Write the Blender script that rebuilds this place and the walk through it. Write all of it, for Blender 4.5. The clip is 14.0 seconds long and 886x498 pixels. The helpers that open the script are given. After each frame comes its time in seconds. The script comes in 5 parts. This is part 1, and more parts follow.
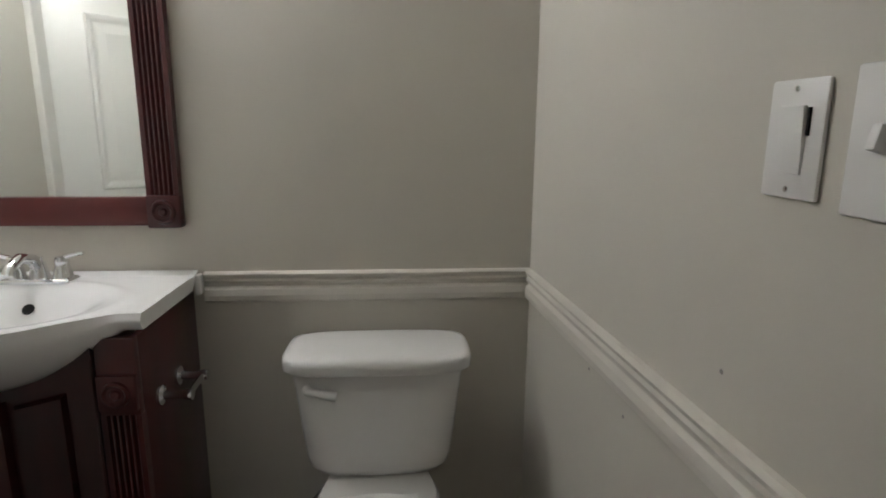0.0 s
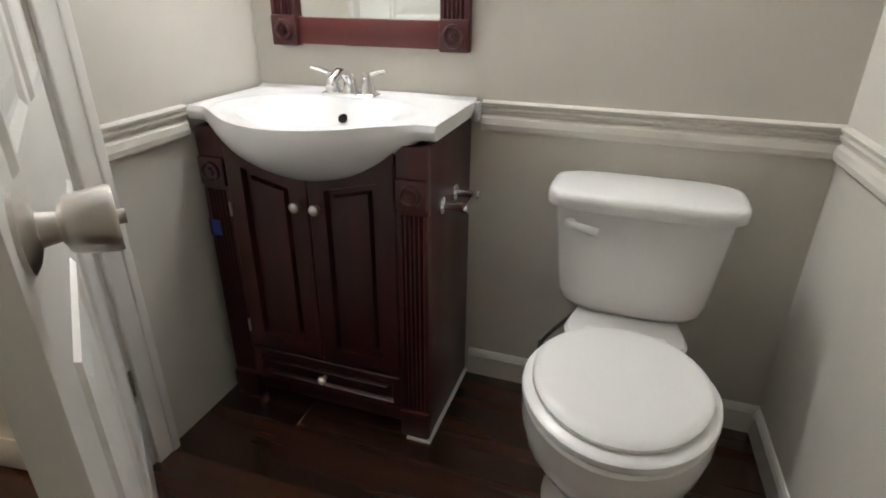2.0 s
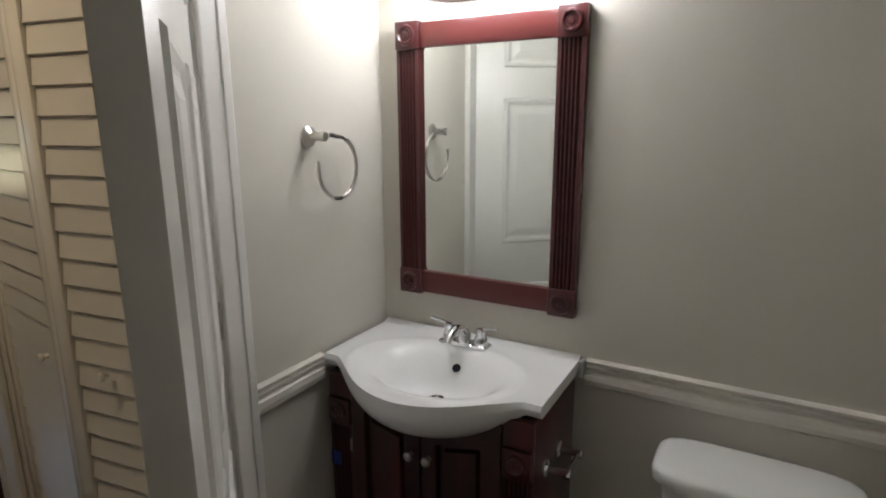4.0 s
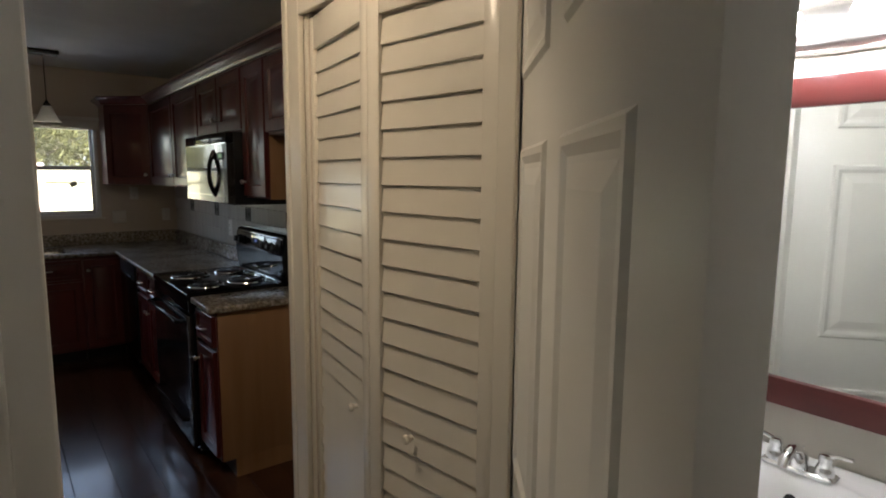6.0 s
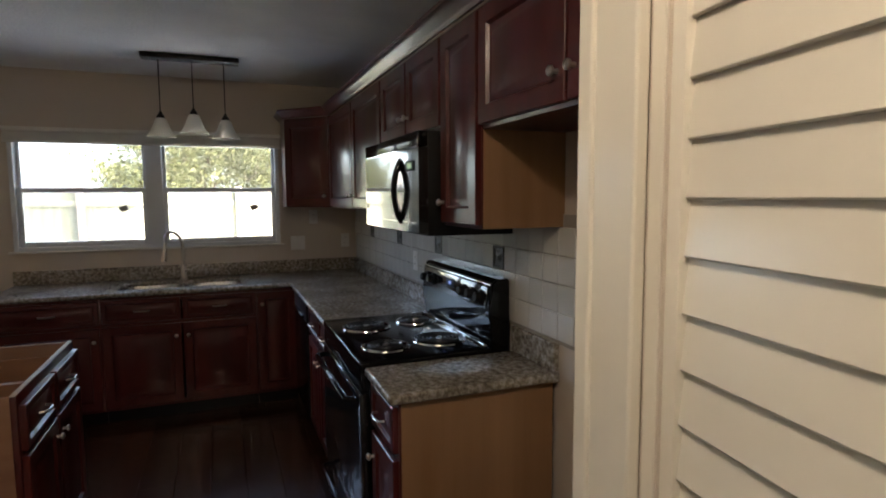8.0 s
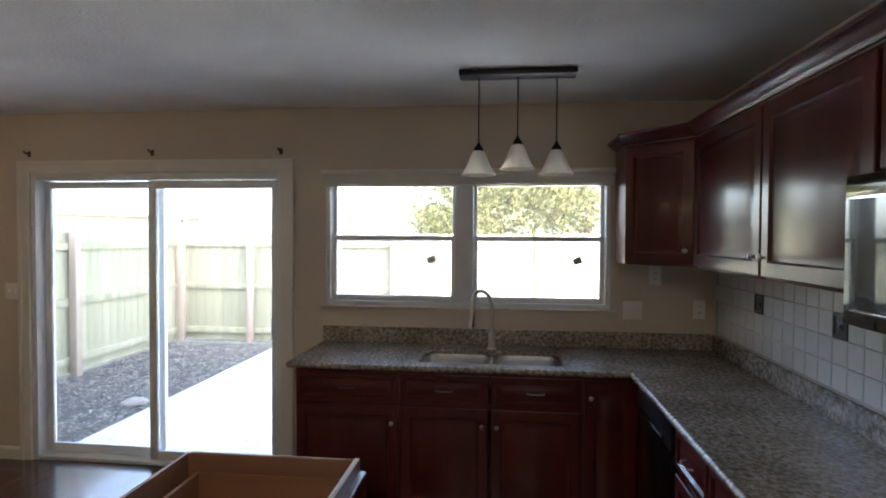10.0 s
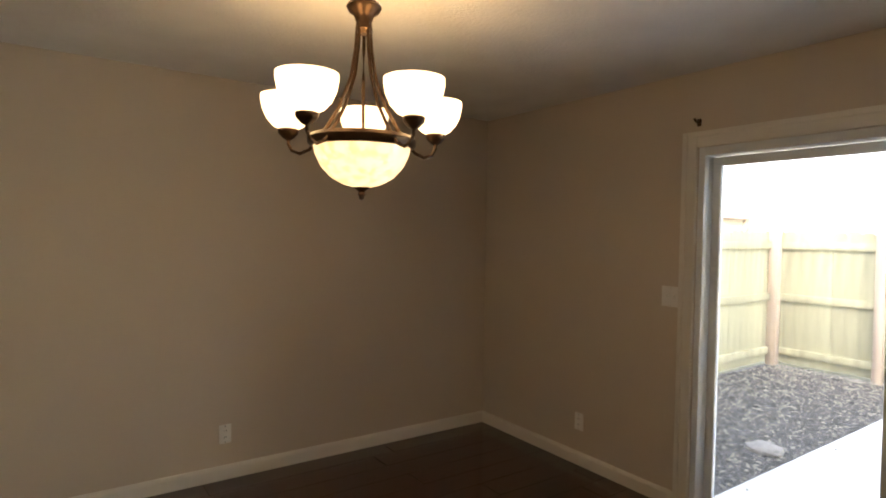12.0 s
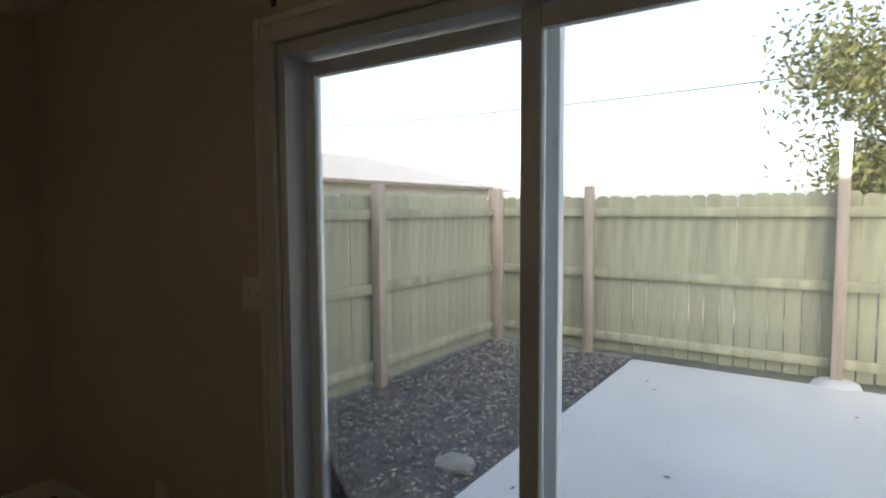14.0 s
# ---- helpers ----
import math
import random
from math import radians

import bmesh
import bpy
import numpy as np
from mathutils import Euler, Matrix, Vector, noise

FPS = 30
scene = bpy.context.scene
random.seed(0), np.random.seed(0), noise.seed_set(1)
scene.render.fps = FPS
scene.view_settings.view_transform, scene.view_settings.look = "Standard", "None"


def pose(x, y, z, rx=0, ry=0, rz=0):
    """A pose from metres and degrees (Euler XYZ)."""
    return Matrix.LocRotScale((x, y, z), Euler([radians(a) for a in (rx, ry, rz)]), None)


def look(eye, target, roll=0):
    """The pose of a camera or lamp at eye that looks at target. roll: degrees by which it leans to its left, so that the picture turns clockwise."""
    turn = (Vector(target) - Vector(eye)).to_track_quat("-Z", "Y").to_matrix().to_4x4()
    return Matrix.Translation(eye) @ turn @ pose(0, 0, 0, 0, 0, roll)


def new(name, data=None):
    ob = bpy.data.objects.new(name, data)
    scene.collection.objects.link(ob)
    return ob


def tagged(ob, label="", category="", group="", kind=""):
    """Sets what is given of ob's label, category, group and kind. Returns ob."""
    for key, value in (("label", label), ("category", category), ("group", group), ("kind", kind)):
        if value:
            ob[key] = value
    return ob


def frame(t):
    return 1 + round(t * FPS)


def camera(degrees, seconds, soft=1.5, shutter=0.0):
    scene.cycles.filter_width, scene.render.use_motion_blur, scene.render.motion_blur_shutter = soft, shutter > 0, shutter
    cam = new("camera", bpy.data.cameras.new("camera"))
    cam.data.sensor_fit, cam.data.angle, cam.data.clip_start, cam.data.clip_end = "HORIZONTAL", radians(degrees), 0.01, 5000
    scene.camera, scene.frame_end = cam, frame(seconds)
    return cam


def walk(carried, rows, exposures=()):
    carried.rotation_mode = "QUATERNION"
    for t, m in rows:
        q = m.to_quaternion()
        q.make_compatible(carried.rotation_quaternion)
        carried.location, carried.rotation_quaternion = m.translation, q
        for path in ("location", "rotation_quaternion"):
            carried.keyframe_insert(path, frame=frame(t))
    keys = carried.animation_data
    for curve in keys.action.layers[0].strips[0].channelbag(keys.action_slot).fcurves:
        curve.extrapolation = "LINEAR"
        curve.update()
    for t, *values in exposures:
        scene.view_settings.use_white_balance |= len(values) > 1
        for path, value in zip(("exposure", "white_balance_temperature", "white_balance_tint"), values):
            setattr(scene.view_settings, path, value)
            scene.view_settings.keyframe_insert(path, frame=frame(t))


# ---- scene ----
cam = camera(76.0, 14.0, soft=1.9)
PATH = [
    (0, (0.21, 0.211, 1.211), (0.361, 2.163, 0.8), 0.4),
    (0.5, (0.231, 0.206, 1.099), (0.212, 2.126, 0.537), 0.3),
    (1, (0.233, 0.191, 1.062), (0.049, 2.021, 0.277), 0.4),
    (1.5, (0.179, 0.166, 1.079), (-0.25, 1.928, 0.236), 0.4),
    (2, (0.116, 0.169, 1.14), (-0.471, 1.879, 0.286), 0.4),
    (2.3, (0.101, 0.198, 1.202), (-0.55, 1.889, 0.356), 0.5),
    (2.5, (0.088, 0.206, 1.259), (-0.578, 1.896, 0.421), 0.3),
    (3, (0.101, 0.233, 1.392), (-0.647, 1.942, 0.672), -0.1),
    (3.2, (0.104, 0.217, 1.444), (-0.676, 1.94, 0.792), -0.1),
    (5.3, (0.092, 0.1, 1.528), (-1.293, 1.52, 1.269), 0.3),
    (5.5, (0.043, 0.098, 1.533), (-1.407, 1.452, 1.275), 0.4),
    (5.8, (-0.056, 0.092, 1.551), (-1.578, 1.36, 1.271), 0.2),
    (6, (-0.15, 0.094, 1.542), (-1.704, 1.326, 1.287), 0.5),
    (6.5, (-0.37, 0.161, 1.534), (-1.998, 1.299, 1.297), 0.4),
    (7, (-0.67, 0.239, 1.529), (-2.378, 1.255, 1.304), 0.0),
    (9.3, (-2.053, 0.503, 1.5), (-4.032, 0.775, 1.405), 0.0),
    (9.5, (-2.19, 0.443, 1.494), (-4.18, 0.624, 1.417), 0.1),
    (10, (-2.474, 0.213, 1.611), (-4.461, -0.009, 1.559), 0.3),
    (10.4, (-2.631, -0.039, 1.609), (-4.535, -0.65, 1.572), 0.4),
    (10.5, (-2.682, -0.182, 1.607), (-4.543, -0.913, 1.58), 0.6),
    (11, (-2.801, -0.53, 1.568), (-4.408, -1.722, 1.551), 0.7),
    (11.2, (-2.818, -0.686, 1.563), (-4.342, -1.982, 1.549), 0.6),
    (11.5, (-2.931, -0.925, 1.562), (-4.258, -2.422, 1.538), 0.9),
    (12, (-3.201, -1.349, 1.534), (-4.343, -2.990, 1.476), 1.0),
    (12.5, (-3.528, -1.583, 1.485), (-4.683, -3.212, 1.37), 0.7),
    (13, (-3.974, -1.727, 1.497), (-5.274, -3.238, 1.338), 0.6),
    (13.5, (-4.441, -1.669, 1.475), (-5.891, -3.038, 1.321), 0.6),
    (14, (-4.856, -1.609, 1.481), (-6.509, -2.726, 1.343), -0.3),
]
EXPO = [(0.0, 2.9, 6200, 10), (0.6, 3.2, 6200, 10), (1.2, 3.6, 6200, 10), (1.6, 3.8, 6200, 11), (2.0, 3.85, 6200, 11), (2.5, 3.55, 6200, 12), (3.0, 3.15, 6200, 12),
        (5.5, 2.12, 6250, 10), (6.0, 2.8, 6250, 12), (6.5, 3.1, 6200, 12), (7.0, 3.1, 6150, 13), (9.5, 4.2, 5850, 12), (10.0, 3.8, 5900, 13), (10.5, 3.05, 6100, 13),
        (11.0, 3.1, 6400, 13), (11.5, 3.2, 6850, 13), (12.0, 3.75, 7200, 14), (12.5, 3.9, 7150, 14), (13.0, 3.8, 6850, 13), (13.5, 3.05, 6600, 12), (14.0, 1.93, 6400, 10)]
walk(cam, [(t, look(eye, target, roll)) for t, eye, target, roll in PATH], EXPO)


# ---- world and sun ----
world = bpy.data.worlds.new("sky")
scene.world = world
world.use_nodes = True
wn = world.node_tree.nodes
sky = wn.new("ShaderNodeTexSky")
sky.sky_type, sky.sun_disc = "NISHITA", False
SUN_EL, SUN_AZ = radians(34), radians(62)  # azimuth clockwise from +y
sky.sun_elevation, sky.sun_rotation = SUN_EL, SUN_AZ
sky.air_density, sky.dust_density = 1.0, 2.5
haze = wn.new("ShaderNodeHueSaturation")  # thin white cloud over the blue
haze.inputs["Saturation"].default_value = 0.72
world.node_tree.links.new(sky.outputs["Color"], haze.inputs["Color"])
world.node_tree.links.new(haze.outputs["Color"], wn["Background"].inputs["Color"])
wn["Background"].inputs["Strength"].default_value = 0.15
sun_data = bpy.data.lights.new("sun", "SUN")
sun_data.energy, sun_data.angle, sun_data.color = 4.0, radians(0.5), (1.0, 0.94, 0.85)
sun = new("sun", sun_data)
sun_way = Vector((math.sin(SUN_AZ) * math.cos(SUN_EL), math.cos(SUN_AZ) * math.cos(SUN_EL), math.sin(SUN_EL)))
sun.matrix_world = look(sun_way * 30, (0, 0, 0))

# ---- materials ----


def nodes_of(name):
    m = bpy.data.materials.new(name)
    m.use_nodes = True
    nt = m.node_tree
    return m, nt, nt.nodes["Principled BSDF"]


def add_noise(nt, scale, detail=4, stretch=(1, 1, 1)):
    tc, mp = nt.nodes.new("ShaderNodeTexCoord"), nt.nodes.new("ShaderNodeMapping")
    mp.inputs["Scale"].default_value = stretch
    n = nt.nodes.new("ShaderNodeTexNoise")
    n.inputs["Scale"].default_value, n.inputs["Detail"].default_value = scale, detail
    nt.links.new(tc.outputs["Object"], mp.inputs["Vector"])
    nt.links.new(mp.outputs["Vector"], n.inputs["Vector"])
    return n


def ramp_of(nt, src, stops):
    r = nt.nodes.new("ShaderNodeValToRGB")
    el = r.color_ramp.elements
    while len(el) < len(stops):
        el.new(0.5)
    for e, (p, c) in zip(el, stops):
        e.position, e.color = p, (*c, 1)
    nt.links.new(src, r.inputs["Fac"])
    return r


def bump_of(nt, bsdf, src, strength, distance):
    b = nt.nodes.new("ShaderNodeBump")
    b.inputs["Strength"].default_value, b.inputs["Distance"].default_value = strength, distance
    nt.links.new(src, b.inputs["Height"])
    nt.links.new(b.outputs["Normal"], bsdf.inputs["Normal"])


def tint(c, k):
    return tuple(min(1.0, v * k) for v in c)


def surface(name, col, rough=0.5, metal=0.0, vary=0.08, scale=3.0, grain=120.0, bump=0.1, dist=0.001, stretch=(1, 1, 1), each=0.0, coat=0.0, spec=0.5):
    """A solid with broad stains, fine grain relief and uneven gloss; each: variation from piece to piece."""
    m, nt, b = nodes_of(name)
    broad, fine = add_noise(nt, scale, 5, stretch), add_noise(nt, grain, 3, stretch)
    r = ramp_of(nt, broad.outputs["Fac"], [(0.3, tint(col, 1 - vary)), (0.7, tint(col, 1 + vary))])
    out = r.outputs["Color"]
    if each:
        info, hsv, rng = nt.nodes.new("ShaderNodeObjectInfo"), nt.nodes.new("ShaderNodeHueSaturation"), nt.nodes.new("ShaderNodeMapRange")
        rng.inputs["To Min"].default_value, rng.inputs["To Max"].default_value = 1 - each, 1 + each
        nt.links.new(info.outputs["Random"], rng.inputs["Value"])
        nt.links.new(rng.outputs["Result"], hsv.inputs["Value"])
        nt.links.new(out, hsv.inputs["Color"])
        out = hsv.outputs["Color"]
    nt.links.new(out, b.inputs["Base Color"])
    rr = nt.nodes.new("ShaderNodeMapRange")
    rr.inputs["To Min"].default_value, rr.inputs["To Max"].default_value = max(0.02, rough * 0.85), min(1, rough * 1.15)
    nt.links.new(broad.outputs["Fac"], rr.inputs["Value"])
    nt.links.new(rr.outputs["Result"], b.inputs["Roughness"])
    b.inputs["Metallic"].default_value = metal
    b.inputs["Coat Weight"].default_value = coat
    b.inputs["Coat Roughness"].default_value = 0.12
    b.inputs["Specular IOR Level"].default_value = spec
    if bump:
        bump_of(nt, b, fine.outputs["Fac"], bump, dist)
    return m


def wood(name, dark, light, rough=0.3, coat=0.0, axis=2, each=0.0, scale=14.0):
    """Wood with grain along one axis of the mesh."""
    m, nt, b = nodes_of(name)
    st = [1.0, 1.0, 1.0]
    st[axis] = 0.07
    g, broad = add_noise(nt, scale, 8, st), add_noise(nt, 2.5, 2, st)
    mix = nt.nodes.new("ShaderNodeMath")
    mix.operation = "MULTIPLY_ADD"
    mix.inputs[1].default_value = 0.45
    nt.links.new(broad.outputs["Fac"], mix.inputs[0])
    half = nt.nodes.new("ShaderNodeMath")
    half.operation = "MULTIPLY"
    half.inputs[1].default_value = 0.55
    nt.links.new(g.outputs["Fac"], half.inputs[0])
    nt.links.new(half.outputs[0], mix.inputs[2])
    r = ramp_of(nt, mix.outputs[0], [(0.35, dark), (0.65, light)])
    out = r.outputs["Color"]
    if each:
        info, hsv, rng = nt.nodes.new("ShaderNodeObjectInfo"), nt.nodes.new("ShaderNodeHueSaturation"), nt.nodes.new("ShaderNodeMapRange")
        rng.inputs["To Min"].default_value, rng.inputs["To Max"].default_value = 1 - each, 1 + each
        nt.links.new(info.outputs["Random"], rng.inputs["Value"])
        nt.links.new(rng.outputs["Result"], hsv.inputs["Value"])
        nt.links.new(out, hsv.inputs["Color"])
        out = hsv.outputs["Color"]
    nt.links.new(out, b.inputs["Base Color"])
    b.inputs["Roughness"].default_value = rough
    b.inputs["Coat Weight"].default_value = coat
    b.inputs["Coat Roughness"].default_value = 0.1
    bump_of(nt, b, g.outputs["Fac"], 0.12, 0.0008)
    return m


def granite(name):
    m, nt, b = nodes_of(name)
    a, c, d = add_noise(nt, 48, 6), add_noise(nt, 130, 3), add_noise(nt, 5, 3)
    r1 = ramp_of(nt, a.outputs["Fac"], [(0.32, (0.17, 0.145, 0.12)), (0.45, (0.33, 0.295, 0.24)), (0.55, (0.45, 0.42, 0.37)), (0.68, (0.60, 0.58, 0.545))])
    r2 = ramp_of(nt, c.outputs["Fac"], [(0.36, (0.68, 0.65, 0.63)), (0.55, (1, 1, 1))])
    r3 = ramp_of(nt, d.outputs["Fac"], [(0.35, (0.7, 0.68, 0.65)), (0.65, (1, 1, 1))])
    out = r1.outputs["Color"]
    for r in (r2, r3):
        mx = nt.nodes.new("ShaderNodeMixRGB")
        mx.blend_type = "MULTIPLY"
        mx.inputs["Fac"].default_value = 1
        nt.links.new(out, mx.inputs["Color1"])
        nt.links.new(r.outputs["Color"], mx.inputs["Color2"])
        out = mx.outputs["Color"]
    nt.links.new(out, b.inputs["Base Color"])
    b.inputs["Roughness"].default_value = 0.24
    bump_of(nt, b, c.outputs["Fac"], 0.03, 0.0004)
    return m


def glass(name, rough=0.0, col=(1, 1, 1)):
    m, nt, b = nodes_of(name)
    b.inputs["Base Color"].default_value = (*col, 1)
    b.inputs["Transmission Weight"].default_value = 1
    b.inputs["Roughness"].default_value = rough
    b.inputs["IOR"].default_value = 1.45
    return m


def pane_glass(name):
    """Double window glass: faintly tinted and dusty, with a little gloss by the angle."""
    m, nt, b = nodes_of(name)
    tr, gl, mx, fr = (nt.nodes.new("ShaderNode" + k) for k in ("BsdfTransparent", "BsdfGlossy", "MixShader", "Fresnel"))
    du, md, nz, mr = (nt.nodes.new("ShaderNode" + k) for k in ("BsdfTranslucent", "MixShader", "TexNoise", "MapRange"))
    tr.inputs["Color"].default_value = (0.88, 0.89, 0.89, 1)
    nz.inputs["Scale"].default_value = 2.5
    mr.inputs["To Min"].default_value, mr.inputs["To Max"].default_value = 0.01, 0.04
    nt.links.new(nz.outputs[0], mr.inputs[0])
    nt.links.new(mr.outputs[0], md.inputs[0])
    nt.links.new(tr.outputs[0], md.inputs[1])
    nt.links.new(du.outputs[0], md.inputs[2])
    gl.inputs["Roughness"].default_value = 0.02
    fr.inputs["IOR"].default_value = 1.3
    nt.links.new(fr.outputs[0], mx.inputs[0])
    nt.links.new(md.outputs[0], mx.inputs[1])
    nt.links.new(gl.outputs[0], mx.inputs[2])
    nt.links.new(mx.outputs[0], nt.nodes["Material Output"].inputs["Surface"])
    return m


def lamp_glass(name, col, strength, mottle=0.0):
    """Lit glass; mottle: how far cloudy veins weaken and redden its glow."""
    m, nt, b = nodes_of(name)
    b.inputs["Base Color"].default_value = (0.85, 0.8, 0.7, 1)
    b.inputs["Roughness"].default_value = 0.35
    b.inputs["Emission Color"].default_value = (*col, 1)
    b.inputs["Emission Strength"].default_value = strength
    if mottle:
        veins = add_noise(nt, 34, 6)
        deep = (col[0] * (1 - mottle * 0.5), col[1] * (1 - mottle * 0.8), col[2] * (1 - mottle))
        r = ramp_of(nt, veins.outputs["Fac"], [(0.38, deep), (0.60, col)])
        nt.links.new(r.outputs["Color"], b.inputs["Emission Color"])
    return m


M_BATH = surface("bath_paint", (0.60, 0.57, 0.50), 0.62, spec=0.25, vary=0.03, scale=1.5, grain=220, bump=0.12, dist=0.0006)
M_WALL = surface("tan_paint", (0.60, 0.53, 0.455), 0.55, vary=0.03, scale=1.2, grain=200, bump=0.15, dist=0.0008)
M_CEIL = surface("ceiling_texture", (0.88, 0.88, 0.87), 0.9, vary=0.05, scale=3, grain=55, bump=0.6, dist=0.006)
M_TRIM = surface("white_trim", (0.74, 0.72, 0.67), 0.32, vary=0.03, scale=4, grain=90, bump=0.06, dist=0.0005)
M_CREAM = surface("cream_trim", (0.67, 0.635, 0.565), 0.35, vary=0.04, scale=4, grain=90, bump=0.06, dist=0.0005)
M_DOOR = surface("white_door_paint", (0.76, 0.745, 0.70), 0.33, vary=0.03, scale=3, grain=160, bump=0.1, dist=0.0006)
M_LOUVER = surface("cream_door_paint", (0.73, 0.69, 0.605), 0.20, spec=0.6, vary=0.05, scale=3, grain=120, bump=0.1, dist=0.0006)
M_VINYL = surface("white_vinyl", (0.74, 0.77, 0.80), 0.35, vary=0.02, bump=0.03)
M_PORC = surface("white_porcelain", (0.80, 0.79, 0.76), 0.08, vary=0.01, bump=0.0, coat=0.4)
M_SINK = surface("white_cultured_marble", (0.82, 0.815, 0.80), 0.22, vary=0.01, bump=0.0)
M_PLASTIC = surface("white_plastic", (0.80, 0.79, 0.76), 0.3, vary=0.01, bump=0.02)
M_CHROME = surface("chrome", (0.85, 0.86, 0.87), 0.06, 1.0, vary=0.02, bump=0.0)
M_NICKEL = surface("brushed_nickel", (0.62, 0.59, 0.55), 0.28, 1.0, vary=0.05, grain=300, bump=0.08, stretch=(1, 1, 0.1))
M_PLATE = surface("satin_lamp_plate", (0.40, 0.385, 0.36), 0.38, 1.0, vary=0.06, grain=260, bump=0.06, stretch=(0.1, 1, 1))
M_STEEL = surface("stainless_steel", (0.60, 0.60, 0.59), 0.25, 1.0, vary=0.05, grain=300, bump=0.05, stretch=(0.1, 1, 1))
M_CHERRY = wood("cherry_cabinet", (0.052, 0.0075, 0.007), (0.112, 0.017, 0.014), 0.28, 0.2, 2)
M_CHERRY_H = wood("cherry_cabinet_rail", (0.052, 0.0075, 0.007), (0.112, 0.017, 0.014), 0.28, 0.2, 0)
M_VANITY = wood("dark_cherry_vanity", (0.015, 0.0028, 0.0028), (0.070, 0.0120, 0.0115), 0.28, 0.3, 2)
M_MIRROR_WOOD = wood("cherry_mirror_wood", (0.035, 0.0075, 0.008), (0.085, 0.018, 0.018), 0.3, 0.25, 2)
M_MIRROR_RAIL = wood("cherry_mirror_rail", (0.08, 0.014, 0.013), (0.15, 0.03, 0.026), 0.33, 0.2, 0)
M_RAWWOOD = wood("raw_side_panel", (0.25, 0.13, 0.055), (0.36, 0.205, 0.10), 0.5, 0.0, 2)
M_BOXWOOD = wood("drawer_box_wood", (0.24, 0.115, 0.06), (0.34, 0.18, 0.10), 0.5, 0.0, 1)
M_FLOOR = wood("dark_vinyl_plank", (0.022, 0.0075, 0.0045), (0.100, 0.040, 0.022), 0.25, 0.5, 0, 0.22, 9)
M_JOINT = surface("plank_joint", (0.012, 0.007, 0.005), 0.6)
M_BLACK = surface("black_enamel", (0.005, 0.005, 0.006), 0.10, vary=0.1, bump=0.0, spec=0.3)
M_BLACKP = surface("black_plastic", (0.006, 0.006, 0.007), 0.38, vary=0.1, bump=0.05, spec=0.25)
M_BLACKGLASS = surface("black_glass", (0.012, 0.013, 0.014), 0.03, vary=0.05, bump=0.0, coat=0.6, spec=0.9)
M_COIL = surface("burner_coil", (0.02, 0.02, 0.022), 0.45, 0.4, bump=0.1)
M_GRANITE = granite("speckled_granite")
M_TILE = surface("cream_tile", (0.64, 0.63, 0.60), 0.2, vary=0.04, scale=6, grain=40, bump=0.06, dist=0.002, each=0.05)
M_GROUT = surface("grout", (0.36, 0.33, 0.29), 0.9)
M_ACCENT = surface("dark_metal_tile", (0.06, 0.055, 0.05), 0.35, 0.6, vary=0.4, scale=30, grain=60, bump=0.8, dist=0.004)
M_BRONZE = surface("brown_bronze", (0.085, 0.05, 0.03), 0.35, 0.75, vary=0.25, scale=15, bump=0.1)
M_DARKMETAL = surface("dark_metal", (0.02, 0.018, 0.018), 0.4, 0.5, bump=0.05)
M_GLASS = pane_glass("window_glass")
M_MIRROR = surface("mirror_silver", (0.90, 0.93, 0.90), 0.01, 1.0, vary=0.0, bump=0.0)
M_BULB = lamp_glass("lit_bulb", (1.0, 0.985, 0.99), 13.8)
M_SHADE = lamp_glass("lit_alabaster", (1.0, 0.74, 0.40), 0.34, 0.3)
M_BOWL = lamp_glass("lit_alabaster_bowl", (1.0, 0.72, 0.38), 0.15, 0.45)
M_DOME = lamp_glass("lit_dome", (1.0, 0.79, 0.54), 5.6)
M_PEND = surface("unlit_frosted_glass", (0.88, 0.86, 0.80), 0.3, vary=0.06, scale=12, bump=0.1)
pn = M_PEND.node_tree
pt, pm = pn.nodes.new("ShaderNodeBsdfTranslucent"), pn.nodes.new("ShaderNodeMixShader")
pt.inputs["Color"].default_value = (0.92, 0.90, 0.85, 1)
pm.inputs[0].default_value = 0.5
pout = next(n for n in pn.nodes if n.bl_idname == "ShaderNodeOutputMaterial")
pn.links.new(pout.inputs["Surface"].links[0].from_socket, pm.inputs[1])
pn.links.new(pt.outputs[0], pm.inputs[2])
pn.links.new(pm.outputs[0], pout.inputs["Surface"])
M_FENCE = surface("treated_pine", (0.41, 0.395, 0.26), 0.8, vary=0.22, scale=3, grain=40, bump=0.4, dist=0.003, stretch=(4, 4, 0.35), each=0.12)
M_POST = surface("pink_cedar_post", (0.45, 0.36, 0.285), 0.8, vary=0.2, scale=3, grain=40, bump=0.4, dist=0.003, stretch=(4, 4, 0.3))
M_SLAB = surface("pale_concrete", (0.64, 0.64, 0.625), 0.85, vary=0.07, scale=1.3, grain=80, bump=0.3, dist=0.002)
M_GRAVEL = surface("dark_mulch", (0.10, 0.095, 0.09), 0.95, vary=0.45, scale=12, grain=50, bump=1.0, dist=0.02)
M_CHIP = surface("leaf_litter", (0.34, 0.31, 0.26), 0.9, vary=0.3, scale=9, bump=0.3)
M_STONE = surface("grey_stone", (0.30, 0.28, 0.26), 0.9, vary=0.2, scale=12, grain=50, bump=0.6, dist=0.006)
M_GROUND = surface("dry_lawn", (0.16, 0.15, 0.09), 0.95, vary=0.4, scale=0.8, grain=20, bump=0.8, dist=0.02)
M_STUCCO = surface("stucco", (0.55, 0.52, 0.47), 0.9, vary=0.06, grain=60, bump=0.4, dist=0.004)
